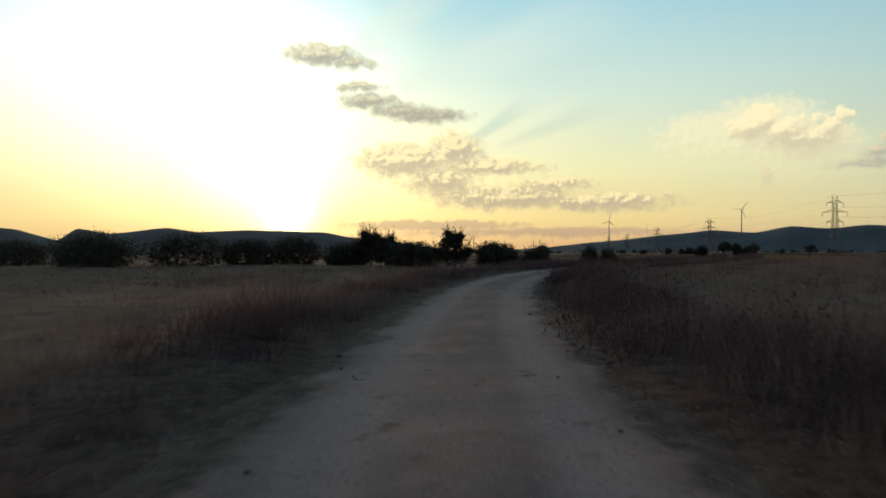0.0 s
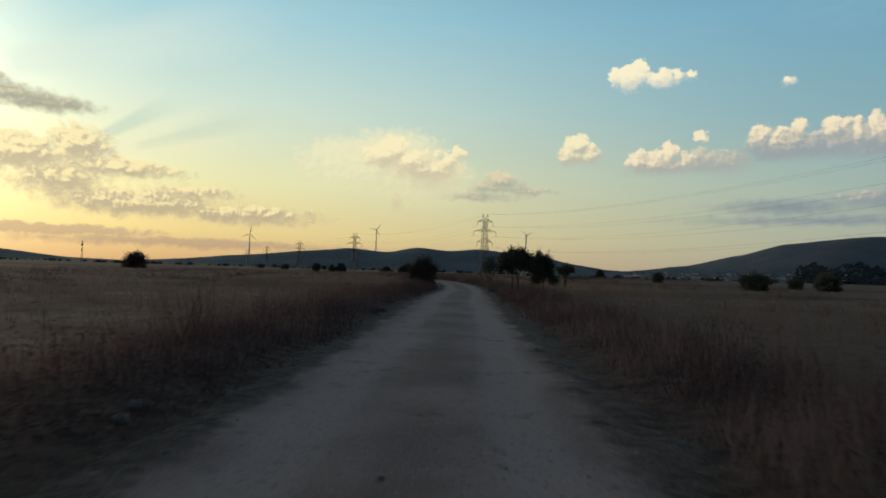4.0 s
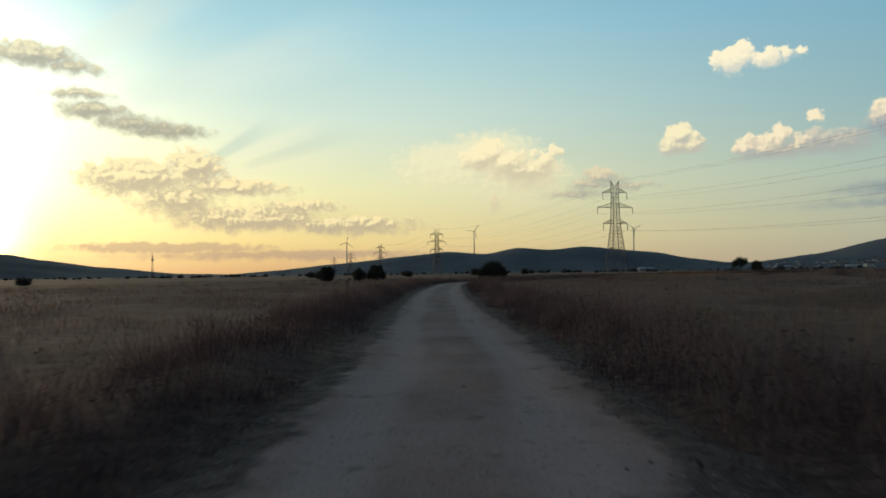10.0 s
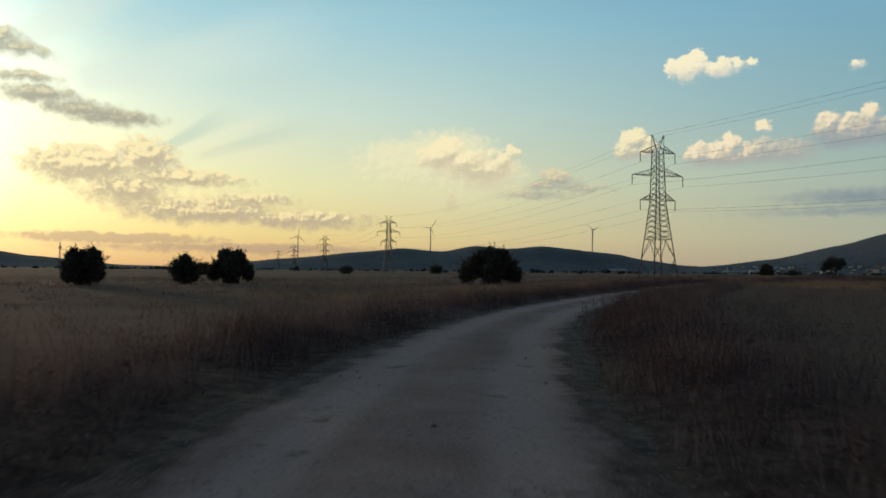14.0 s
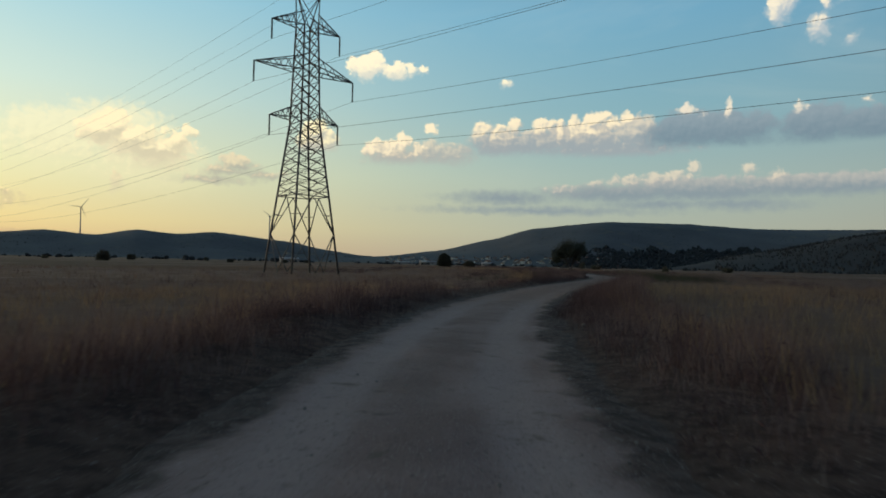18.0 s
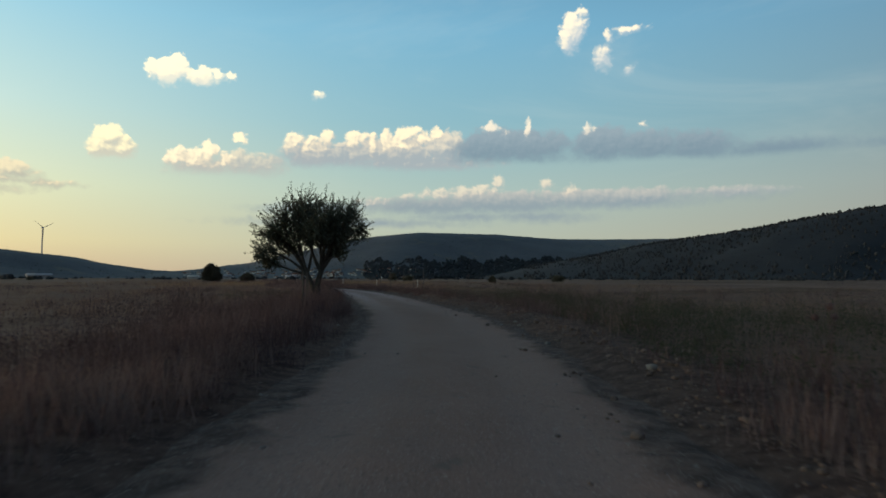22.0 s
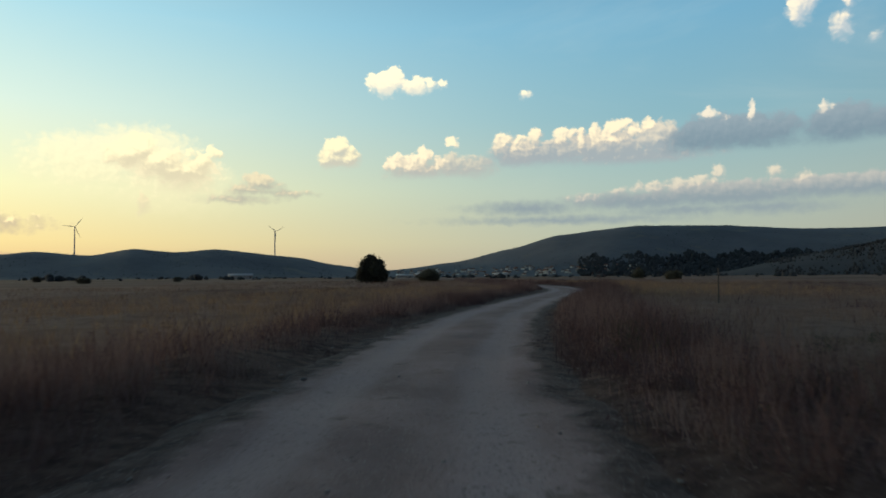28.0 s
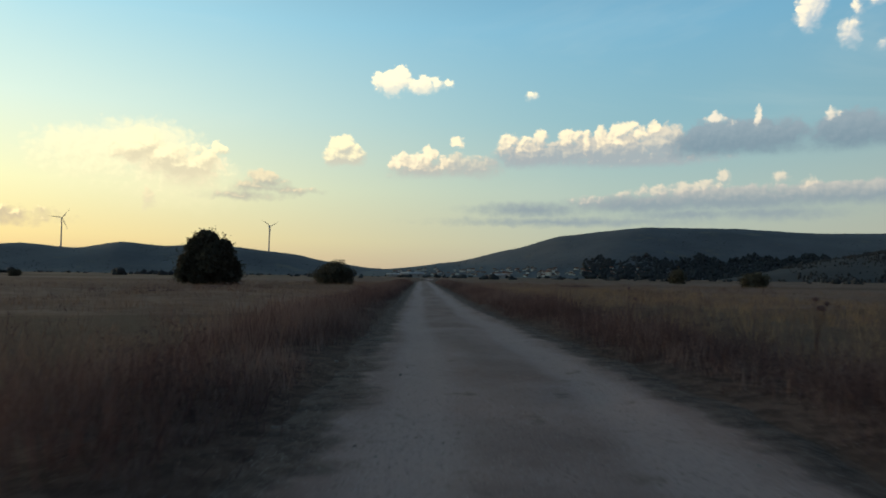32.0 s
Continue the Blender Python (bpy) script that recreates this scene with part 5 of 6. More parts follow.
lobed_tree("thorn_bush", "loose thorn bush next to a taller one", "bush", (-11.7, 74.7, 0), 4, [((-0.2, 0, 0), (-0.3, 0, 0.4), 0.03), ((0.2, 0, 0), (0.3, 0, 0.4), 0.03)],
           [(-0.5, 0, 0.6, 0.6), (0.5, 0, 0.6, 0.6), (0, 0.3, 0.9, 0.6), (0.4, -0.2, 1.2, 0.42), (-0.3, 0, 1.15, 0.4), (0.9, 0, 0.5, 0.4)], 18, 100, 44, 0.04, 0.56, 1.0, core=460)
SCRUB = [(0, 0, 0.8, 1.0), (-0.9, 0.2, 0.9, 0.85), (0.95, 0, 0.9, 0.85), (-0.5, -0.3, 1.9, 0.85), (0.5, 0.2, 2.0, 0.85), (0.05, 0.5, 2.35, 0.75), (-1.4, 0, 1.2, 0.6), (1.45, 0.1, 1.3, 0.6), (0.1, -0.5, 2.2, 0.7), (-0.2, 0, 2.75, 0.5), (0.8, 0, 2.55, 0.5)]
SCRUB_STEMS = [((-0.3, 0, 0), (-0.5, 0, 0.8), 0.06), ((0.3, 0.1, 0), (0.5, 0.1, 0.8), 0.06)]
lobed_tree("scrub_bush", "dense dark scrub bush below the sunset", "bush", (-23.6, 59.9, 0), 25, SCRUB_STEMS, SCRUB, 14, 80, 28, 0.08, 0.7, 1.0, group="scrub by the track", core=420, scale=1.08)
lobed_tree("scrub_bush", "wide dark scrub bush below the sunset", "bush", (-34.4, 63.6, 0), 30, SCRUB_STEMS, SCRUB, 15, 80, 26, 0.085, 0.75, 1.0, group="scrub by the track", core=420, scale=1.16)
lobed_tree("scrub_bush", "dark scrub bush joined to a wider one", "bush", (-31.3, 62.4, 0), 200, SCRUB_STEMS, SCRUB, 19, 72, 26, 0.085, 0.7, 1.0, group="scrub by the track", core=380, scale=0.98)
lobed_tree("round_tree", "large round-crowned dark tree in a stubble field", "tree", (192.6, 638.6, 0), 0, [((-0.2, 0, 0), (-0.3, 0, 1.4), 0.3), ((0.25, 0, 0), (0.4, 0, 1.5), 0.26)],
           [(0, 0, 3.0, 2.9), (-2.2, 0.2, 2.5, 2.1), (2.3, 0, 2.4, 2.0), (-0.3, 0, 5.2, 2.1), (-1.5, 0.6, 4.4, 1.9), (1.4, -0.5, 4.3, 1.9), (0.2, 2.2, 3.0, 2.3), (0, -2.2, 2.8, 2.3), (-2.9, -0.3, 1.3, 1.5), (2.9, 0.2, 1.3, 1.5), (0, 0.4, 1.2, 2.2), (-1.5, -1.2, 1.0, 1.6), (1.5, -1.2, 1.0, 1.6)],
           2, 110, 11, 0.22, 0.35, 0.5, core=700)
make_tree("low_round_tree", "low dark bushy tree far along the track", "tree", (210.7, 645.0, 0), 3.2, 6.0, 3, stems=2, trunk_h=0.5, trunk_r=0.12, leaves=9000, leaf=0.2, shoots=4, crown_low=-0.4)
BUSH = [(0, 0, 1.3, 1.5), (-1.7, 0, 1.3, 1.4), (1.7, 0, 1.3, 1.4), (-0.9, 0.5, 2.2, 1.2), (0.9, -0.4, 2.3, 1.2), (0, 1.3, 1.5, 1.5), (0, -1.3, 1.4, 1.5), (-2.2, -0.3, 0.8, 0.9), (2.2, 0.2, 0.8, 0.9), (0, 0, 2.5, 1.1), (0, 0, 0.6, 1.3)]
ROUND = [(0, 0, 1.5, 1.5), (-1.1, 0, 1.4, 1.2), (1.1, 0, 1.4, 1.2), (-0.5, 0.4, 2.5, 1.0), (0.6, -0.3, 2.4, 1.0), (0, 1.0, 1.7, 1.3), (0, -1.0, 1.6, 1.3), (-1.5, 0, 0.8, 0.8), (1.5, 0, 0.8, 0.8), (0, 0, 0.6, 1.2)]
BUSH_STEMS = [((-0.3, 0, 0), (-0.5, 0, 0.6), 0.1), ((0.3, 0, 0), (0.5, 0, 0.6), 0.1)]
lobed_tree("field_bush", "big dense dark bush standing alone in a field", "bush", (9.1, 335.8, 0), 0, BUSH_STEMS, BUSH, 4, 80, 14, 0.14, 0.28, 0.6, core=520, scale=1.14)
lobed_tree("field_tree", "round dark tree beside another in a field", "tree", (-15.5, 331.3, 0), 20, BUSH_STEMS, ROUND, 5, 80, 15, 0.13, 0.3, 0.7, group="field trees", core=450)
lobed_tree("field_tree", "smaller round dark tree beside another in a field", "tree", (-18.6, 328.0, 0), 140, BUSH_STEMS, ROUND, 6, 60, 15, 0.12, 0.3, 0.7, group="field trees", core=300, scale=0.8)
lobed_tree("field_tree", "single round dark tree at the field's edge", "tree", (-23.8, 320.3, 0), 250, BUSH_STEMS, ROUND, 7, 80, 15, 0.13, 0.3, 0.7, group="field trees", core=450, scale=0.9)
for x_, y_, h_, w_, k_ in ((-56.3, 49.6, 3.4, 9, 0), (-52.7, 57.5, 3.5, 9, 1), (-46.1, 67.8, 3.3, 7, 2), (-72.7, 53.1, 2.8, 9, 3), (-49.1, 63.1, 3.0, 7, 4), (-61.0, 52.5, 2.7, 8, 5), (-28.5, 62.0, 2.6, 6, 6), (-20.0, 62.2, 2.3, 4.5, 7), (-38.5, 66.5, 2.4, 6, 8)):
    make_tree("scrub_bush", "dark scrub bush in a row below the sunset", "bush", (x_, y_, 0), h_, w_, 80 + k_, stems=3, trunk_h=0.4, trunk_r=0.06, leaves=5500, leaf=0.17, shoots=24, crown_low=-0.8, shoot_len=0.5, group="scrub by the track")


# ================= power line =================


def bar(a, b, w):
    """A thin square steel member between two points."""
    a, b = np.asarray(a, float), np.asarray(b, float)
    d = (b - a) / (np.linalg.norm(b - a) + 1e-9)
    r = np.array([0, 0, 1.0]) if abs(d[2]) < 0.9 else np.array([1.0, 0, 0])
    u = np.cross(d, r)
    u /= np.linalg.norm(u)
    w2 = np.cross(d, u)
    c = [(-1, -1), (1, -1), (1, 1), (-1, 1)]
    v = [a + (u * i + w2 * j) * w / 2 for i, j in c] + [b + (u * i + w2 * j) * w / 2 for i, j in c]
    f = [[0, 1, 5, 4], [1, 2, 6, 5], [2, 3, 7, 6], [3, 0, 4, 7], [3, 2, 1, 0], [4, 5, 6, 7]]
    return np.array(v), np.array(f)


def joined(bars):
    V, F, o = [], [], 0
    for v, f in bars:
        V.append(v)
        F.append(f + o)
        o += len(v)
    return np.concatenate(V), np.concatenate(F)


BASE, WAIST_Z, TOP_Z, PEAK_Z = 2.85, 15.9, 26.6, 30.2
ARMS = ((16.4, 4.2), (21.6, 6.1), (26.4, 4.2))       # height, half length


def half_width(z):
    return BASE + (1.15 - BASE) * z / WAIST_Z if z < WAIST_Z else 1.15 + (0.85 - 1.15) * (z - WAIST_Z) / (TOP_Z - WAIST_Z)


def make_pylon(at, rz, label, detail=True):
    t = thing("pylon", label, "pylon", "pylons of the power line", at=at, rz=rz)
    corner = [(1, 1), (-1, 1), (-1, -1), (1, -1)]
    thick = 0.16 if detail else 0.2

    def pt(c, z):
        h = half_width(z)
        return np.array([c[0] * h, c[1] * h, z])

    for c in corner:
        v, f = joined([bar(pt(c, -0.3), pt(c, WAIST_Z), thick), bar(pt(c, WAIST_Z), pt(c, TOP_Z), thick * 0.85)])
        part("leg", mesh_of("leg", v, f, M_STEEL), t)
    lower = [0.0, 4.2, 8.2]
    levels = lower + list(np.linspace(8.2, WAIST_Z, 8)[1:]) + list(np.linspace(WAIST_Z, TOP_Z, 10)[1:])
    for i in range(4):
        c, d = corner[i], corner[(i + 1) % 4]
        bars = []
        for k in range(len(levels) - 1):
            a, b = levels[k], levels[k + 1]
            w = 0.085 if detail else 0.13
            if k < 2:
                # open K bracing of the feet
                m = (pt(c, b) + pt(d, b)) / 2
                if k == 0:
                    m0 = (pt(c, a + 0.1) + pt(d, a + 0.1)) / 2
                    bars += [bar(pt(c, b), m0, w), bar(pt(d, b), m0, w)]
                    bars += [bar(pt(c, 2.1), (pt(c, b) + m0) / 2, w * 0.7), bar(pt(d, 2.1), (pt(d, b) + m0) / 2, w * 0.7)]
                else:
                    bars += [bar(pt(c, a), m, w), bar(pt(d, a), m, w), bar(pt(c, b), pt(d, b), w)]
                    bars += [bar(pt(c, (a + b) / 2), (pt(c, a) + m) / 2, w * 0.7), bar(pt(d, (a + b) / 2), (pt(d, a) + m) / 2, w * 0.7)]
            else:
                bars += [bar(pt(c, a), pt(d, b), w * 0.8), bar(pt(d, a), pt(c, b), w * 0.8)]
                m = (pt(c, b) + pt(d, b)) / 2
                if detail and k < 9:
                    bars += [bar(pt(c, (a + b) / 2), pt(d, (a + b) / 2), w * 0.5)]
        v, f = joined(bars)
        part("bracing", mesh_of("bracing", v, f, M_STEEL), t)
    hooks = []
    for z, half in ARMS:
        for sgn in (-1, 1):
            h0, h1 = half_width(z), half_width(z + 1.5)
            tip = np.array([sgn * half, 0, z])
            w = 0.09 if detail else 0.14
            bars = []
            for q in (-1, 1):
                lo, up = np.array([sgn * h0, q * h0, z]), np.array([sgn * h1, q * h1, z + 1.5])
                bars += [bar(lo, tip, w), bar(up, tip, w)]
                n = 4
                for k in range(n):
                    bars.append(bar(lo + (tip - lo) * (k / n), up + (tip - up) * ((k + 0.5) / n), w * 0.55))
                    bars.append(bar(up + (tip - up) * ((k + 0.5) / n), lo + (tip - lo) * ((k + 1) / n), w * 0.55))
            a, b = np.array([sgn * h0, -h0, z]), np.array([sgn * h0, h0, z])
            for k in range(3):
                bars.append(bar(a + (tip - a) * k / 3.2, b + (tip - b) * (k + 1) / 3.2, w * 0.5))
            v, f = joined(bars)
            arm = part("crossarm", mesh_of("crossarm", v, f, M_STEEL), t)
            # string of glazed discs
            zs = np.linspace(0, -2.1, 30)
            rad = 0.05 + 0.07 * (np.arange(30) % 2)
            v, f = tube([tip + np.array([0, 0, q]) for q in zs], rad if detail else rad * 1.4, 8)
            part("insulator", mesh_of("insulator", v, f, M_GLASS_INS, True), arm, "dark hanging insulator string")
            hooks.append(tip + np.array([0, 0, -2.15]))
    for sgn in (-1, 1):
        h = half_width(TOP_Z)
        tip = np.array([sgn * 1.5, 0, PEAK_Z])
        bars = [bar((sgn * h, -h, TOP_Z), tip, 0.09), bar((sgn * h, h, TOP_Z), tip, 0.09), bar((-sgn * h, -h, TOP_Z), tip, 0.07), bar((-sgn * h, h, TOP_Z), tip, 0.07)]
        v, f = joined(bars)
        part("earthwire_peak", mesh_of("earthwire_peak", v, f, M_STEEL), t)
        hooks.append(tip)
    return [t.matrix_basis @ Vector(h) for h in hooks]


PYLONS = [(109.0, 172.0), (52.0, 409.5), (-13.3, 636.4), (-75.0, 850.0), (-138.0, 1065.0), (-200.0, 1290.0)]
LABELS = ["grey steel lattice pylon on the power line's near span", "tall grey steel lattice pylon standing in a field", "steel lattice pylon farther along the power line",
          "distant steel lattice pylon", "distant steel lattice pylon", "very distant steel lattice pylon"]
hooks_of = []
for n_, (px_, py_) in enumerate(PYLONS):
    q_ = PYLONS[min(n_ + 1, len(PYLONS) - 1)]
    o_ = PYLONS[max(n_ - 1, 0)]
    rz_ = math.degrees(math.atan2(q_[1] - o_[1], q_[0] - o_[0])) - 90
    hooks_of.append(make_pylon((px_, py_, 0), rz_, LABELS[n_], n_ < 2))
for n_ in range(len(PYLONS) - 1):
    for a_, b_ in zip(hooks_of[n_], hooks_of[n_ + 1]):
        u_ = np.linspace(0, 1, 41)
        p_ = np.array(a_)[None, :] * (1 - u_)[:, None] + np.array(b_)[None, :] * u_[:, None]
        p_[:, 2] -= 4 * 4.6 * u_ * (1 - u_)
        v_, f_ = tube(p_, np.full(41, 0.015 if n_ < 2 else 0.024), 4)
        tagged(new("power_cable", mesh_of("power_cable", v_, f_, M_CABLE)), "dark sagging power cable between two pylons", "cable", "power cables")



def make_mast(at, height):
    """A slim three-sided lattice mast with its ring of dishes."""
    t = thing("radio_mast", "slim distant lattice radio mast", "mast", at=at)
    foot = [np.array([math.cos(a), math.sin(a), 0]) for a in (0.3, 2.4, 4.5)]

    def spot(c, z):
        return c * (1.5 - 1.1 * z / height) + np.array([0, 0, z])

    zs = np.linspace(0, height, 11)
    for i in range(3):
        v, f = bar(spot(foot[i], -0.5), spot(foot[i], height), 0.22)
        part("leg", mesh_of("leg", v, f, M_STEEL), t)
        j = (i + 1) % 3
        v, f = joined([bar(spot(foot[i], a), spot(foot[j], b), 0.13) for a, b in zip(zs, zs[1:])] + [bar(spot(foot[i], a), spot(foot[j], a), 0.12) for a in zs])
        part("bracing", mesh_of("bracing", v, f, M_STEEL), t)
    v, f = tube([(0, 0, height - 0.5), (0, 0, height + 1.5), (0, 0, height + 4.0)], [0.16, 0.12, 0.06], 6)
    part("antenna", mesh_of("antenna", v, f, M_STEEL), t)
    for k in range(3):
        c = spot(foot[k], height * 0.82) * np.array([1.6, 1.6, 1])
        v, f = tube([c + np.array([0, 0, -1.1]), c + np.array([0, 0, -1.05]), c + np.array([0, 0, 1.05]), c + np.array([0, 0, 1.1])], [0.1, 0.42, 0.42, 0.1], 8)
        part("dish", mesh_of("dish", v, f, M_WHITE, True), t)


make_mast((-332.0, 930.0, 0.0), 24.0)

# ================= wind turbines =================


def make_turbine(at, turn, spin, hub=98.0, blade=38.0):
    t = thing("wind_turbine", "white three-bladed wind turbine on a ridge", "wind turbine", "wind turbines on the ridge", at=at, rz=turn)
    z = np.linspace(-12, hub, 9)
    v, f = tube([(0, 0, q) for q in z], np.linspace(2.6, 1.5, 9), 12)
    part("tower", mesh_of("tower", v, f, M_WHITE, True), t)
    v, f = tube([(0, q, hub + 0.8) for q in (-5.0, -4.6, 0, 4.2, 5.2)], [1.0, 1.7, 1.9, 1.7, 0.5], 10)
    part("nacelle", mesh_of("nacelle", v, f, M_WHITE, True), t)
    v, f = tube([(0, q, hub + 0.8) for q in (-7.6, -7.0, -6.0, -5.0)], [0.2, 1.2, 1.5, 1.5], 10)
    part("rotor_hub", mesh_of("rotor_hub", v, f, M_WHITE, True), t)
    for k in range(3):
        a = radians(spin + 120 * k)
        d = np.array([math.sin(a), 0, math.cos(a)])
        s = np.array([math.cos(a), 0, -math.sin(a)])
        u = np.linspace(0, 1, 9)
        ch = np.interp(u, [0, 0.12, 0.25, 1], [0.9, 1.2, 1.7, 0.35])
        c = np.array([0, -6.4, hub + 0.8]) + d * (u * blade)[:, None]
        V = np.stack([c + s * (ch * 0.9)[:, None], c + np.array([0, 0.28, 0]) * ch[:, None], c - s * (ch * 0.55)[:, None], c - np.array([0, 0.28, 0]) * ch[:, None]], 1)
        i = np.arange(8)[:, None] * 4 + np.arange(4)[None, :]
        j = np.arange(8)[:, None] * 4 + (np.arange(4)[None, :] + 1) % 4
        part("blade", mesh_of("blade", V.reshape(-1, 3), np.stack([i, j, j + 4, i + 4], -1).reshape(-1, 4), M_WHITE, True), t)


make_turbine((56, 3010, 70), 12, 35)
make_turbine((678, 2920, 64), 20, 62)
make_turbine((-455, 2960, 36), 8, 10, 92, 36)

# ================= village, sheds =================


def make_house(name, label, at, rz, w, d, h, category="house", group="village houses", roof=None, wall=None, rise=0.32):
    t = thing(name, label, category, group, at=at, rz=rz)
    bm = bmesh.new()
    bmesh.ops.create_cube(bm, size=1.0, matrix=Matrix.Translation((0, 0, h / 2 - 0.5)) @ Matrix.Diagonal((w, d, h + 1.0, 1)))
    me = bpy.data.meshes.new("wall")
    bm.to_mesh(me)
    bm.free()
    me.materials.append(wall or M_WALL)
    part("wall", me, t)
    r, e = d * rise, 0.5
    x, y = w / 2 + e, d / 2 + e
    v = [(-x, -y, h - 0.1), (x, -y, h - 0.1), (x, y, h - 0.1), (-x, y, h - 0.1), (-x, 0, h + r), (x, 0, h + r)]
    v += [(a, b, c + 0.25) for a, b, c in v]
    f = [[6, 7, 11, 10], [8, 9, 10, 11], [0, 4, 5, 1], [2, 5, 4, 3], [0, 1, 7, 6], [2, 3, 9, 8], [1, 5, 11, 7], [5, 2, 8, 11], [3, 4, 10, 9], [4, 0, 6, 10]]
    part("roof", mesh_of("roof", np.array(v), np.array(f), roof or M_TILE), t)
    # dark window and door openings on the long sides
    for k in range(max(2, int(w / 3.2))):
        for sy in (-1, 1):
            if h > 4.5 or k % 2 == 0:
                cx = -w / 2 + (k + 0.5) * w / max(2, int(w / 3.2))
                bm = bmesh.new()
                bmesh.ops.create_cube(bm, size=1.0, matrix=Matrix.Translation((cx, sy * d / 2, h * 0.55)) @ Matrix.Diagonal((1.1, 0.12, 1.3, 1)))
                mw = bpy.data.meshes.new("window")
                bm.to_mesh(mw)
                bm.free()
                mw.materials.append(M_GLASS_INS)
                part("window", mw, t)
    return t


def on_hill(eye, dist, width, knots, seed, az, v):
    d = dist + width * v + 60 * np.sin(az * 0.21 + seed)
    A = np.radians(az)
    prof = np.cos(np.clip(np.abs(v), 0, 1) * math.pi / 2) ** 1.5
    z = np.interp(az, [k[0] for k in knots], [k[1] for k in knots]) * prof - 3.0 * (1 - prof)
    return eye[0] + np.sin(A) * d, eye[1] + np.cos(A) * d, z


HR = np.random.RandomState(8)
M_WALL_GREY = material("grey_plaster", (0.22, 0.21, 0.20), (0.42, 0.40, 0.37), 0.3, 0.9, 0.0)
M_SHEET = material("pale_roof_sheet", (0.34, 0.35, 0.36), (0.48, 0.48, 0.48), 0.2, 0.6, 0.0)
models = [make_house("house", "pale plastered village house with a tiled roof", (820, 1610, 3), 20, 10, 8, 5.6),
          make_house("house", "low white village house with a red tiled roof", (850, 1655, 4), 75, 12, 8, 3.6),
          make_house("house", "two-storey white house with a shallow roof", (905, 1600, 5), 130, 9, 9, 6.6, rise=0.2),
          make_house("house", "grey unpainted village house", (930, 1668, 5), 50, 9, 7, 4.8, wall=M_WALL_GREY)]
K_RIGHT = [(16, 2), (22.8, 27), (27.2, 52), (31.6, 95), (35.5, 138), (41.6, 164), (47.9, 162), (53.5, 146), (60.9, 140), (70, 135), (82, 120), (95, 60)]
for i_ in range(150):
    a_ = HR.uniform(22.5, 41.5)
    h_ = float(np.interp(a_, [k[0] for k in K_RIGHT], [k[1] for k in K_RIGHT]))
    prof_ = min((HR.uniform(1.0, 23.0) + 3) / (h_ + 3), 0.5)
    x_, y_, z_ = on_hill((117, 449), 2500, 800, K_RIGHT, 9, a_, -math.acos(prof_ ** (2 / 3)) * 2 / math.pi)
    k_ = HR.uniform(0.6, 0.95)
    copy_thing(models[HR.randint(0, 4)], pose(x_, y_, max(float(z_), 0.0) - 0.5, 0, 0, HR.uniform(0, 180)) @ Matrix.Diagonal((k_, k_, k_, 1)))
SH = "farm sheds"
for az_, d_, eye_, w_ in ((10.8, 646, (118.6, 448), 19), (23.4, 620, (181, 549), 20), (24.8, 1300, (7, 285), 26), (31.0, 760, (151, 512), 14)):
    a_ = radians(az_)
    make_house("shed", "long low farm shed with a pale sheet roof", (eye_[0] + math.sin(a_) * d_, eye_[1] + math.cos(a_) * d_, 0), -az_ + 6, w_, 9, 3.2, "shed", SH, M_SHEET, M_WALL_GREY, 0.16)

# ================= far woods and bushes =================


def far_crowns(name, label, rng, xs, ys, zs, r, mat, lumps=2, tall=1.0):
    """Many far crowns, each a few uneven lumps of foliage."""
    kinds = [ico_lump(rng, 1.0) for _ in range(8)]
    n = len(xs) * lumps
    c = np.repeat(np.stack([xs, ys, zs], 1), lumps, 0)
    R = np.repeat(r, lumps) * rng.uniform(0.5, 1.0, n)
    c = c + np.stack([rng.normal(0, 0.45, n) * R, rng.normal(0, 0.45, n) * R, R * tall * rng.uniform(0.4, 0.9, n)], 1)
    which = rng.randint(0, 8, n)
    base = np.array([k[0] for k in kinds])[which]
    a = rng.uniform(0, 6.283, n)
    rot = np.stack([np.stack([np.cos(a), -np.sin(a)], 1), np.stack([np.sin(a), np.cos(a)], 1)], 1)
    v = base.copy()
    v[:, :, :2] = np.einsum("nij,nkj->nki", rot, base[:, :, :2])
    v = v * (R[:, None, None] * np.array([0.8, 0.8, 1.1 * tall])) + c[:, None, :]
    nv = base.shape[1]
    f = np.array([k[1] for k in kinds])[which] + (np.arange(n) * nv)[:, None, None]
    tagged(new(name, mesh_of(name, v.reshape(-1, 3), f.reshape(-1, 3), mat, True)), label, "trees", kind="stuff")


WR = np.random.RandomState(12)


K_WOOD = [(46, 2), (54, 48), (60, 84), (66.8, 106), (70, 122), (75, 146), (80, 165), (90, 180), (104, 120), (120, 20)]
K_MID = [(-30, 1), (-19.4, 3), (-15, 19), (-9.8, 45), (-4.1, 74), (-1, 88), (2, 75), (4.7, 97), (7.3, 86), (9.9, 97), (15.2, 72), (18.2, 44), (20.8, 27), (27, 6), (34, 1)]
n_ = 8000
az_ = WR.uniform(50, 104, n_)
v_ = -np.abs(WR.uniform(0, 1, n_)) ** 0.9
v_[:3200] *= 0.16
x_, y_, z_ = on_hill((75, 390), 1750, 700, K_WOOD, 15, az_, v_)
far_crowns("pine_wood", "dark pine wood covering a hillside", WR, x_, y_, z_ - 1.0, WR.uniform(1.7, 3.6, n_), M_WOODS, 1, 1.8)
n_ = 9000
az_ = 37 + 43 * WR.uniform(0, 1, n_) ** 0.9
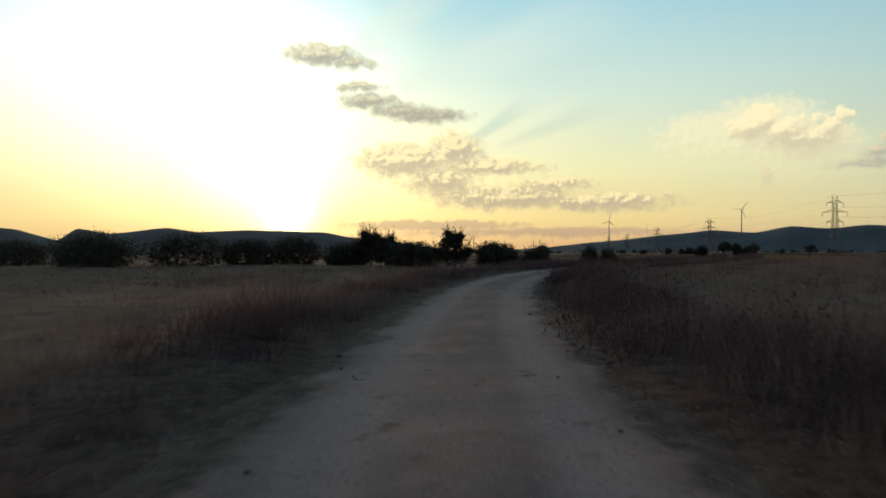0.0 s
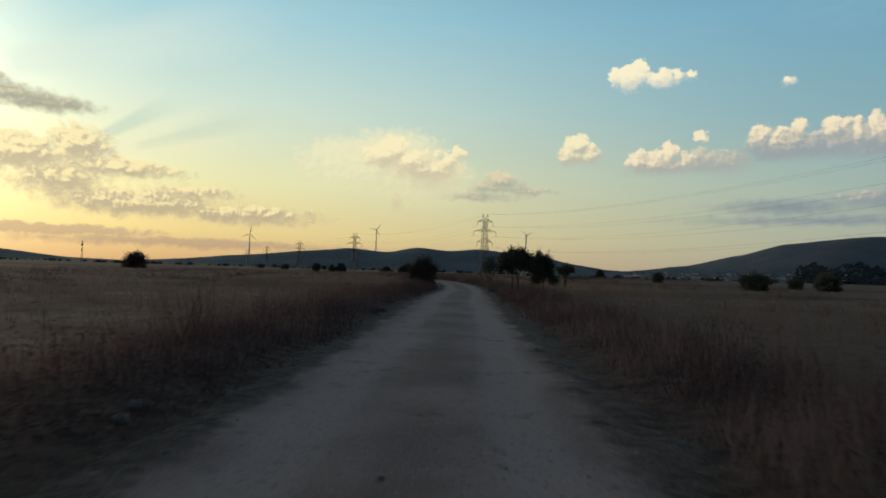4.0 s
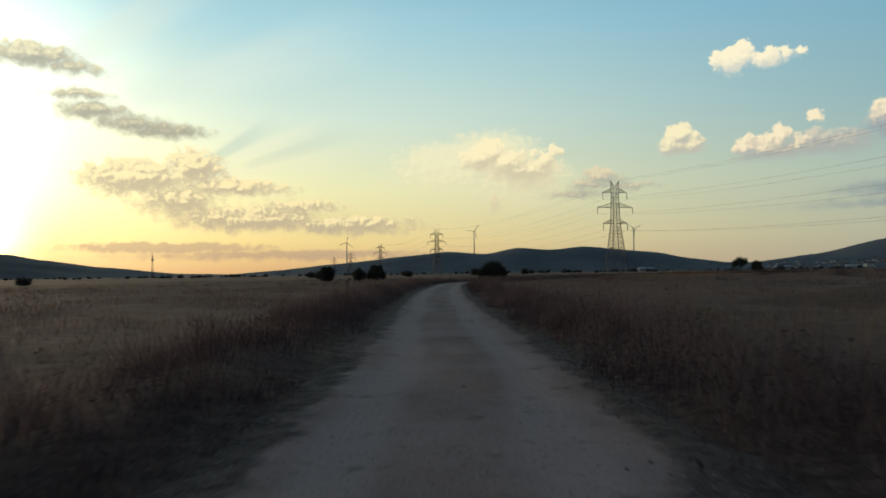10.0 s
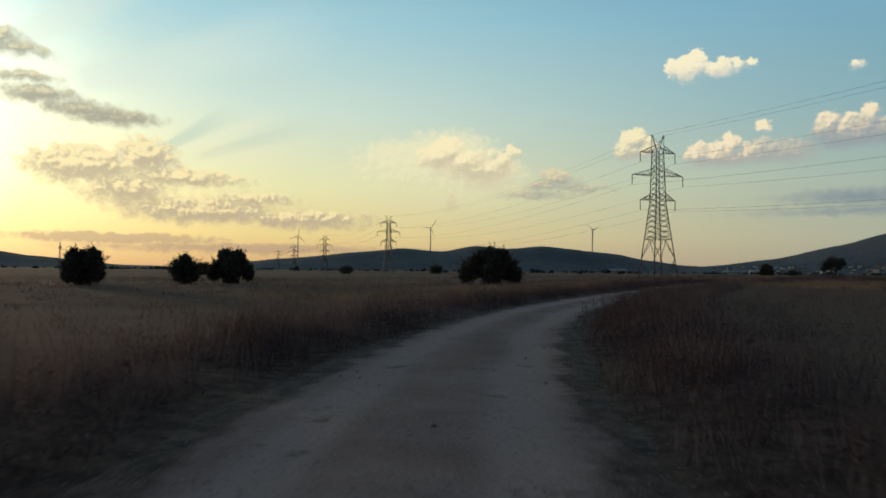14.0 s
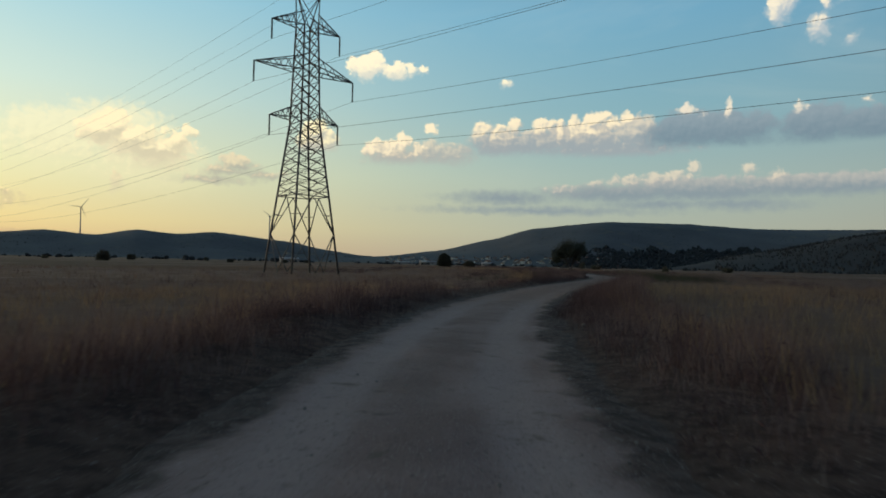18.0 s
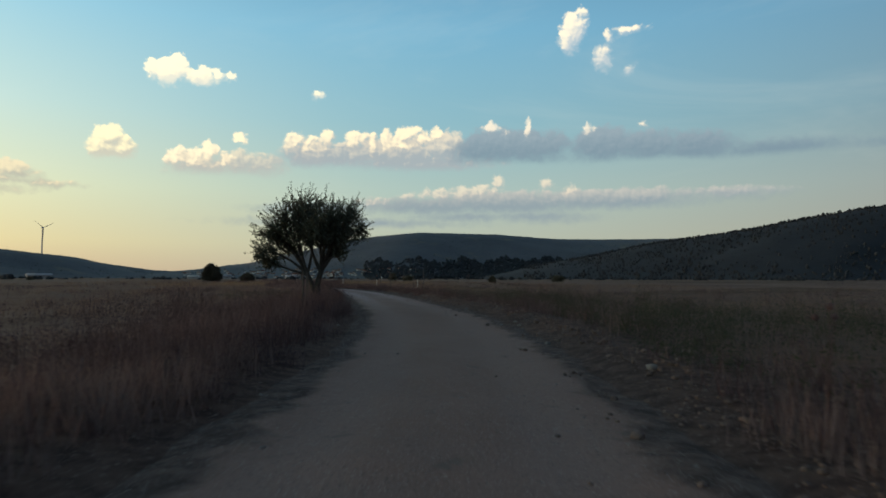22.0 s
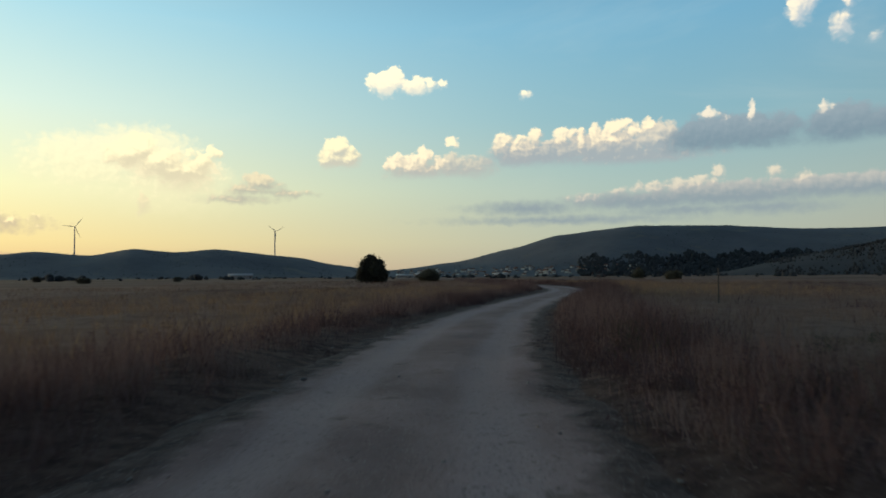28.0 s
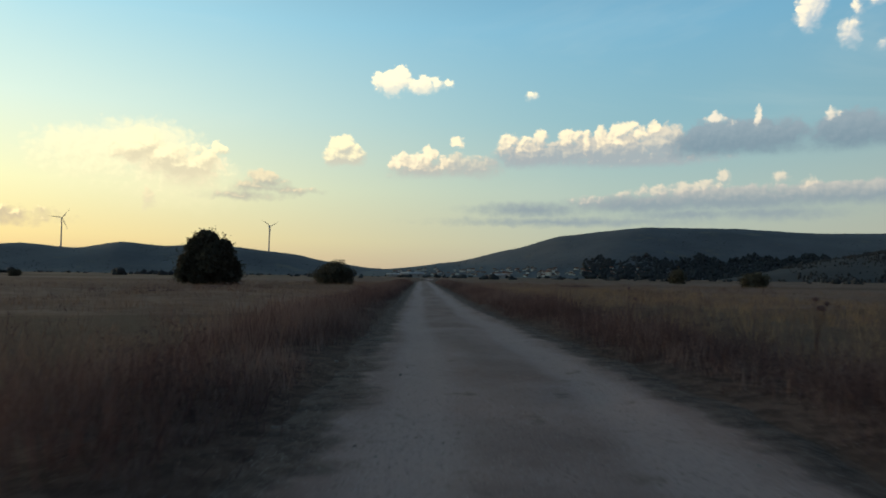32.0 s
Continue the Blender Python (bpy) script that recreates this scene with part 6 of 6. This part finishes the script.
v_ = WR.uniform(-0.99, -0.70, n_) + 0.10 * np.clip((az_ - 44) / 14, 0, 1) + 0.03 * np.sin(az_ * 1.7) + 0.02 * np.sin(az_ * 5.3)
x_, y_, z_ = on_hill((117, 449), 2500, 800, K_RIGHT, 9, az_, np.clip(v_, -1, 0))
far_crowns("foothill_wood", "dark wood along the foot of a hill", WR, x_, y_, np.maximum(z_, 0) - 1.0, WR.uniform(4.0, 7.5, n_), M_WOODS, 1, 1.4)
n_ = 2400
az_ = WR.uniform(17, 62, n_)
v_ = -WR.uniform(0, 0.9, n_) ** 0.8
x_, y_, z_ = on_hill((117, 449), 2500, 800, K_RIGHT, 9, az_, v_)
far_crowns("hazed_hill_scrub", "scattered dark scrub on a hillside", WR, x_, y_, z_ - 0.8, WR.uniform(1.0, 2.2, n_), M_WOODS, 1, 0.8)
n_ = 2400
az_ = WR.uniform(-18, 24, n_)
v_ = -WR.uniform(0, 0.9, n_) ** 0.8
x_, y_, z_ = on_hill((0, 165), 2850, 620, K_MID, 3, az_, v_)
far_crowns("ridge_scrub", "scattered dark scrub on a far hill", WR, x_, y_, z_ - 0.8, WR.uniform(1.1, 2.4, n_), M_WOODS, 1, 0.8)
# hedgerows and tree lines across the plain
n_ = 2200
az_ = WR.uniform(-58, 82, n_)
row_ = WR.choice([700, 860, 1080, 1320, 1600, 1950], n_)
d_ = row_ + 40 * np.sin(az_ * 0.35 + row_) + WR.normal(0, 6, n_)
keep_ = np.sin(az_ * 0.9 + row_ * 0.013) + 0.7 * np.sin(az_ * 2.3 + row_) > 0.35
az_, d_ = az_[keep_], d_[keep_]
x_, y_ = 60 + np.sin(np.radians(az_)) * d_, 260 + np.cos(np.radians(az_)) * d_
lat_, _ = lateral(np.stack([x_, y_], 1))
ok_ = np.abs(lat_) > 25
far_crowns("hedgerows", "dark hedges and tree lines across the plain", WR, x_[ok_], y_[ok_], np.zeros(ok_.sum()) - 0.6, WR.uniform(1.2, 3.6, ok_.sum()), M_WOODS, 4)

# single far bushes that can be told apart on the plain
far_models = [make_tree("plain_bush", "dark rounded bush far out on the plain", "bush", (60, 760, 0), 3.2, 5.2, 71, stems=2, trunk_h=0.5, trunk_r=0.12, leaves=1700, leaf=0.32, shoots=6, crown_low=-0.3, group="bushes on the plain", depth=2),
              make_tree("plain_bush", "dark bushy tree far out on the plain", "bush", (330, 700, 0), 4.4, 4.8, 72, stems=2, trunk_h=0.6, trunk_r=0.12, leaves=1700, leaf=0.36, shoots=6, crown_low=-0.4, group="bushes on the plain", depth=2)]
BR = np.random.RandomState(33)
spots_ = [(-45.6, 135), (-95, 180), (-110, 260), (-80, 210), (62, 170), (44, 160), (70, 190), (90, 210), (75, 260), (120, 250), (150, 330),
          (-60, 240), (-90, 330), (-45, 420), (-70, 520), (-20, 480), (10, 560), (40, 600), (90, 640), (130, 700), (255, 690), (290, 640), (240, 540), (300, 560), (160, 760), (110, 820), (20, 700), (-40, 700)]
for x_, y_ in spots_:
    l_, _ = lateral([(x_, y_)])
    if abs(l_[0]) > 16:
        k_ = BR.uniform(0.45, 0.9)
        copy_thing(far_models[BR.randint(0, 2)], pose(x_, y_, 0, 0, 0, BR.uniform(0, 360)) @ Matrix.Diagonal((k_ * BR.uniform(0.8, 1.5), k_ * BR.uniform(0.8, 1.5), k_, 1)))

# ================= fence, gate, stakes =================


def road_spot(t, lat):
    """A place beside the drive at second t, lat metres to its right."""
    tt = [r[0] for r in ROWS]
    x, y = np.interp(t, tt, [r[1] for r in ROWS]), np.interp(t, tt, [r[2] for r in ROWS])
    i = int(np.argmin((DRIVE[:, 0] - x) ** 2 + (DRIVE[:, 1] - y) ** 2))
    p = DRIVE[i] + DRIVE_RIGHT[i] * lat
    return float(p[0]), float(p[1])


def verge_spot(t, lat, dy=0.0):
    """A place on the verge at second t of the drive."""
    s = spot_s(t) + dy
    x, y = beside(np.array([s]), np.array([float(lat)]))[0]
    return float(x), float(y)


def stake(name, label, xy, height, r, lean=(0, 0), mat=None, category="fence post", group="fence posts", seed=0):
    rng = np.random.RandomState(seed + 100)
    t = thing(name, label, category, group, at=(xy[0], xy[1], 0))
    z = np.linspace(-0.25, height, 7)
    p = [(lean[0] * q + rng.normal(0, 0.006), lean[1] * q + rng.normal(0, 0.006), q) for q in z]
    v, f = tube(p, r * np.linspace(1.1, 0.85, 7), 8)
    me = mesh_of("shaft", v, f, mat or M_WOOD, True)
    part("shaft", me, t)
    cap, cf = tube([np.array(p[-1]) - np.array([0, 0, 0.01]), np.array(p[-1]) + np.array([0, 0, 0.012])], [r * 0.9, r * 0.5], 8)
    part("top", mesh_of("top", cap, cf, mat or M_WOOD, True), t)
    return t


FENCE_T = (24.64, 25.20, 25.47, 25.83)
posts_ = []
for i_, t_ in enumerate(FENCE_T):
    xy_ = road_spot(t_, 2.75 + 0.15 * math.sin(i_ * 2.1))
    posts_.append(xy_)
    stake("fence_post", "thin dark wooden fence post, slightly leaning" if i_ % 2 else "thin dark wooden fence post standing upright", xy_, 2.0 + 0.15 * math.sin(i_ * 1.7), 0.024,
          (0.05 * math.sin(i_ * 3.1), 0.04 * math.cos(i_ * 2.3)), seed=i_)
stake("fence_post", "leaning rusty fence post at the verge", (128.9, 454.4), 1.6, 0.04, (0.10, 0.12), seed=20)
for i_, (x_, y_) in enumerate(((159.6, 504.6), (135.9, 458.3))):
    stake("fence_post", "lone leaning wooden stake in dry weeds", (x_, y_), 1.65, 0.036, (0.12, 0.1), seed=30 + i_)
for i_, (x_, y_) in enumerate(((137.1, 475.6), (139.2, 470.2), (137.6, 459.4))):
    stake("marker_post", "short white-topped concrete marker post", (x_, y_), 1.2, 0.045, (0.0, 0.02), M_WALL, "marker post", "marker posts", 40 + i_)
for i_, (x_, y_, h_) in enumerate(((92.3, 414.7, 1.5), (93.3, 416.1, 1.6), (91.5, 413.4, 1.5), (90.4, 411.9, 1.55), (88.8, 409.4, 1.55))):
    stake("fence_stake", "leaning grey wooden stake by the olive tree" if i_ == 0 else "upright grey wooden stake by the olive tree", (x_, y_), h_, 0.035, (-0.22, -0.1) if i_ == 0 else (0.02 * (i_ - 2), 0.015), category="fence post", group="stakes by the olive tree", seed=50 + i_)


def tape(name, label, a, b, sag, seed, width=0.016):
    """A torn, twisted strip of pale tape hanging between two points."""
    rng = np.random.RandomState(seed)
    u = np.linspace(0, 1, 28)
    p = np.array(a)[None] * (1 - u)[:, None] + np.array(b)[None] * u[:, None]
    p[:, 2] -= 4 * sag * u * (1 - u)
    p += np.stack([np.convolve(rng.normal(0, 0.05, 34), np.ones(7) / 7, "valid") for _ in range(3)], 1) * 1.6
    tw = u * rng.uniform(6, 14)
    n = np.stack([0.3 * np.cos(tw), 0.3 * np.sin(tw), np.sin(tw * 1.3)], 1) * width / 2
    th = np.array([0.003, 0.003, 0])
    v = np.stack([p - n, p + n, p + n + th, p - n + th], 1).reshape(-1, 3)
    i = np.arange(27)[:, None] * 4 + np.arange(4)[None, :]
    j = np.arange(27)[:, None] * 4 + (np.arange(4)[None, :] + 1) % 4
    tagged(new(name, mesh_of(name, v, np.stack([i, j, j + 4, i + 4], -1).reshape(-1, 4), M_RAG)), label, "tape", "torn tapes on the fence")


for i_ in range(len(posts_) - 1):
    z_ = (1.5, 1.55, 1.15, 1.5)[i_]
    a_, b_ = np.array([*posts_[i_], z_]), np.array([*posts_[i_ + 1], z_])
    k_ = (0.16, 0.22, 0.14, 0.2, 0.15)[i_]
    c_ = a_ + (b_ - a_) * (0.0 if i_ % 2 else 1 - k_)
    tape("torn_tape", "torn pale plastic tape hanging from a fence post", c_, c_ + (b_ - a_) * k_ + np.array([0, 0, -0.06]), 0.04, 60 + i_)


def make_rag(at):
    bm = bmesh.new()
    bmesh.ops.create_icosphere(bm, subdivisions=3, radius=0.075)
    for v in bm.verts:
        k = noise.noise(v.co * 9.0) * 0.5 + noise.noise(v.co * 22.0) * 0.3
        v.co *= 1 + k
        v.co.z *= 1.35
        v.co.x *= 0.75
    me = bpy.data.meshes.new("rag")
    bm.to_mesh(me)
    bm.free()
    me.materials.append(M_RAG)
    ob = tagged(new("rag", me), "crumpled white rag tied to a fence post", "rag")
    ob.location = at


make_rag((posts_[3][0] + 0.04, posts_[3][1] - 0.05, 1.42))


def make_gate():
    """A low gate of round poles with wire netting, by the almond trees."""
    t = thing("gate", "low weathered gate of grey wooden poles", "gate", at=(4.0, 143.2, 0))
    near, far = np.array([0, 0, 0.0]), np.array([0.25, 2.6, 0.0])
    for p in (near, far, (near + far) / 2):
        v, f = tube([p + np.array([0, 0, -0.2]), p + np.array([0.01, 0, 0.5]), p + np.array([0, 0.01, 1.22])], [0.035, 0.033, 0.03], 8)
        part("post", mesh_of("post", v, f, M_WOOD, True), t)
    for z in (1.2, 0.36):
        v, f = tube([near + np.array([-0.04, -0.15, z - 0.02]), (near + far) / 2 + np.array([-0.05, 0, z + 0.02]), far + np.array([-0.04, 0.15, z])], [0.028, 0.026, 0.024], 8)
        part("rail", mesh_of("rail", v, f, M_WOOD, True), t, "pale bare pole rail")
    for k in range(5):
        q = near + (far - near) * (k + 0.5) / 5 + np.array([-0.02, 0, 0])
        v, f = tube([q + np.array([0, 0, 0.1]), q + np.array([0.02, 0.05, 0.7]), q + np.array([0, 0, 1.25])], [0.012, 0.011, 0.009], 5)
        part("upright", mesh_of("upright", v, f, M_WOOD, True), t)
    stake("gate_post", "short leaning post beyond the gate", (4.6, 147.9), 1.3, 0.05, (0.08, 0), category="post", group="gate posts", seed=70)


make_gate()


# ================= thistles, stones, earth bank =================


def make_thistle(at, height, seed):
    rng = np.random.RandomState(seed)
    t = thing("thistle", "dead thistle with round dry heads on bare stalks", "thistle", "tall thistles", at=at)
    for k in range(rng.randint(3, 5)):
        a = rng.uniform(0, 6.283)
        d = np.array([math.cos(a), math.sin(a), 0]) * rng.uniform(0.04, 0.16)
        h = height * rng.uniform(0.72, 1.0)
        top = np.array([d[0], d[1], h])
        v, f = tube([(0, 0, 0), (d[0] * 0.2, d[1] * 0.2, h * 0.5), top], [0.008, 0.006, 0.004], 5)
        st = part("stalk", mesh_of("stalk", v, f, M_WEED, True), t)
        bm = bmesh.new()
        bmesh.ops.create_icosphere(bm, subdivisions=2, radius=0.03)
        for q in bm.verts:
            q.co *= rng.uniform(0.8, 1.35)
            q.co += Vector(top)
        me = bpy.data.meshes.new("seed_head")
        bm.to_mesh(me)
        bm.free()
        me.materials.append(M_WEED)
        part("seed_head", me, st, "spiky round seed head")


TR = np.random.RandomState(77)
for t_, l_ in ((23.45, -2.6), (23.5, -2.9), (3.35, 3.0), (3.5, 3.4), (3.55, 3.1), (11.3, -3.6), (11.4, -3.9), (15.6, -3.4), (20.9, 3.0), (21.0, 3.6), (22.4, 3.3), (24.1, 3.4),
               (26.3, 3.0), (30.4, 3.1), (30.6, -2.8), (30.9, 3.4), (31.2, 3.2), (31.6, 3.6), (32.3, 3.3), (32.5, 3.8), (32.8, 3.2), (1.9, 3.2), (2.2, 3.4), (2.5, 3.0), (8.5, 3.2), (13.0, -3.0)):
    x_, y_ = verge_spot(min(t_, 31.9), l_, (t_ - min(t_, 31.9)) * 19)
    make_thistle((x_, y_, float(land(np.array([x_]), np.array([y_]), np.array([l_]))[0])), TR.uniform(1.0, 1.5), int(TR.randint(1, 9999)))

M_CLOD = material("reddish_clods", (0.115, 0.08, 0.066), (0.235, 0.17, 0.142), 4.0, 0.95, 0.7, island=0.4)


def stretch_at(t):
    x, y = road_spot(t, 0.0)
    i = int(np.argmin((LINE[:, 0] - x) ** 2 + (LINE[:, 1] - y) ** 2))
    return S_ALL[i]


scatter_stones("earth_clods", "reddish clods of earth heaped along the track", RNG, 5200, lambda n: 2.3 + RNG.normal(0, 0.5, n), lambda n: RNG.gamma(1.5, 0.0105, n) + 0.006, M_CLOD, stretch_at(21.8), stretch_at(26.6))
scatter_stones("spoil_clods", "dark clods of turned earth beside the track", RNG, 900, lambda n: -2.3 + RNG.normal(0, 0.3, n), lambda n: RNG.gamma(1.8, 0.013, n) + 0.008, M_CLOD, stretch_at(19.5), stretch_at(21.8))
for i_ in range(46):
    t_ = TR.uniform(0.5, 31.5) if i_ > 22 else TR.uniform(21.8, 26.4)
    l_ = (1 if TR.uniform() < 0.7 else -1) * TR.uniform(1.75, 2.5)
    x_, y_ = verge_spot(t_, l_)
    z_ = float(land(np.array([x_]), np.array([y_]), np.array([l_]))[0])
    sv_, sf_ = ico_lump(TR, TR.uniform(0.035, 0.085))
    o_ = tagged(new("stone", mesh_of("stone", sv_, sf_, M_STONE)), "pale rough field stone lying at the verge", "stone", "stones at the verge")
    o_.location, o_.rotation_euler = (x_, y_, max(z_, 0.0) + 0.03), (0, 0, TR.uniform(0, 6.28))
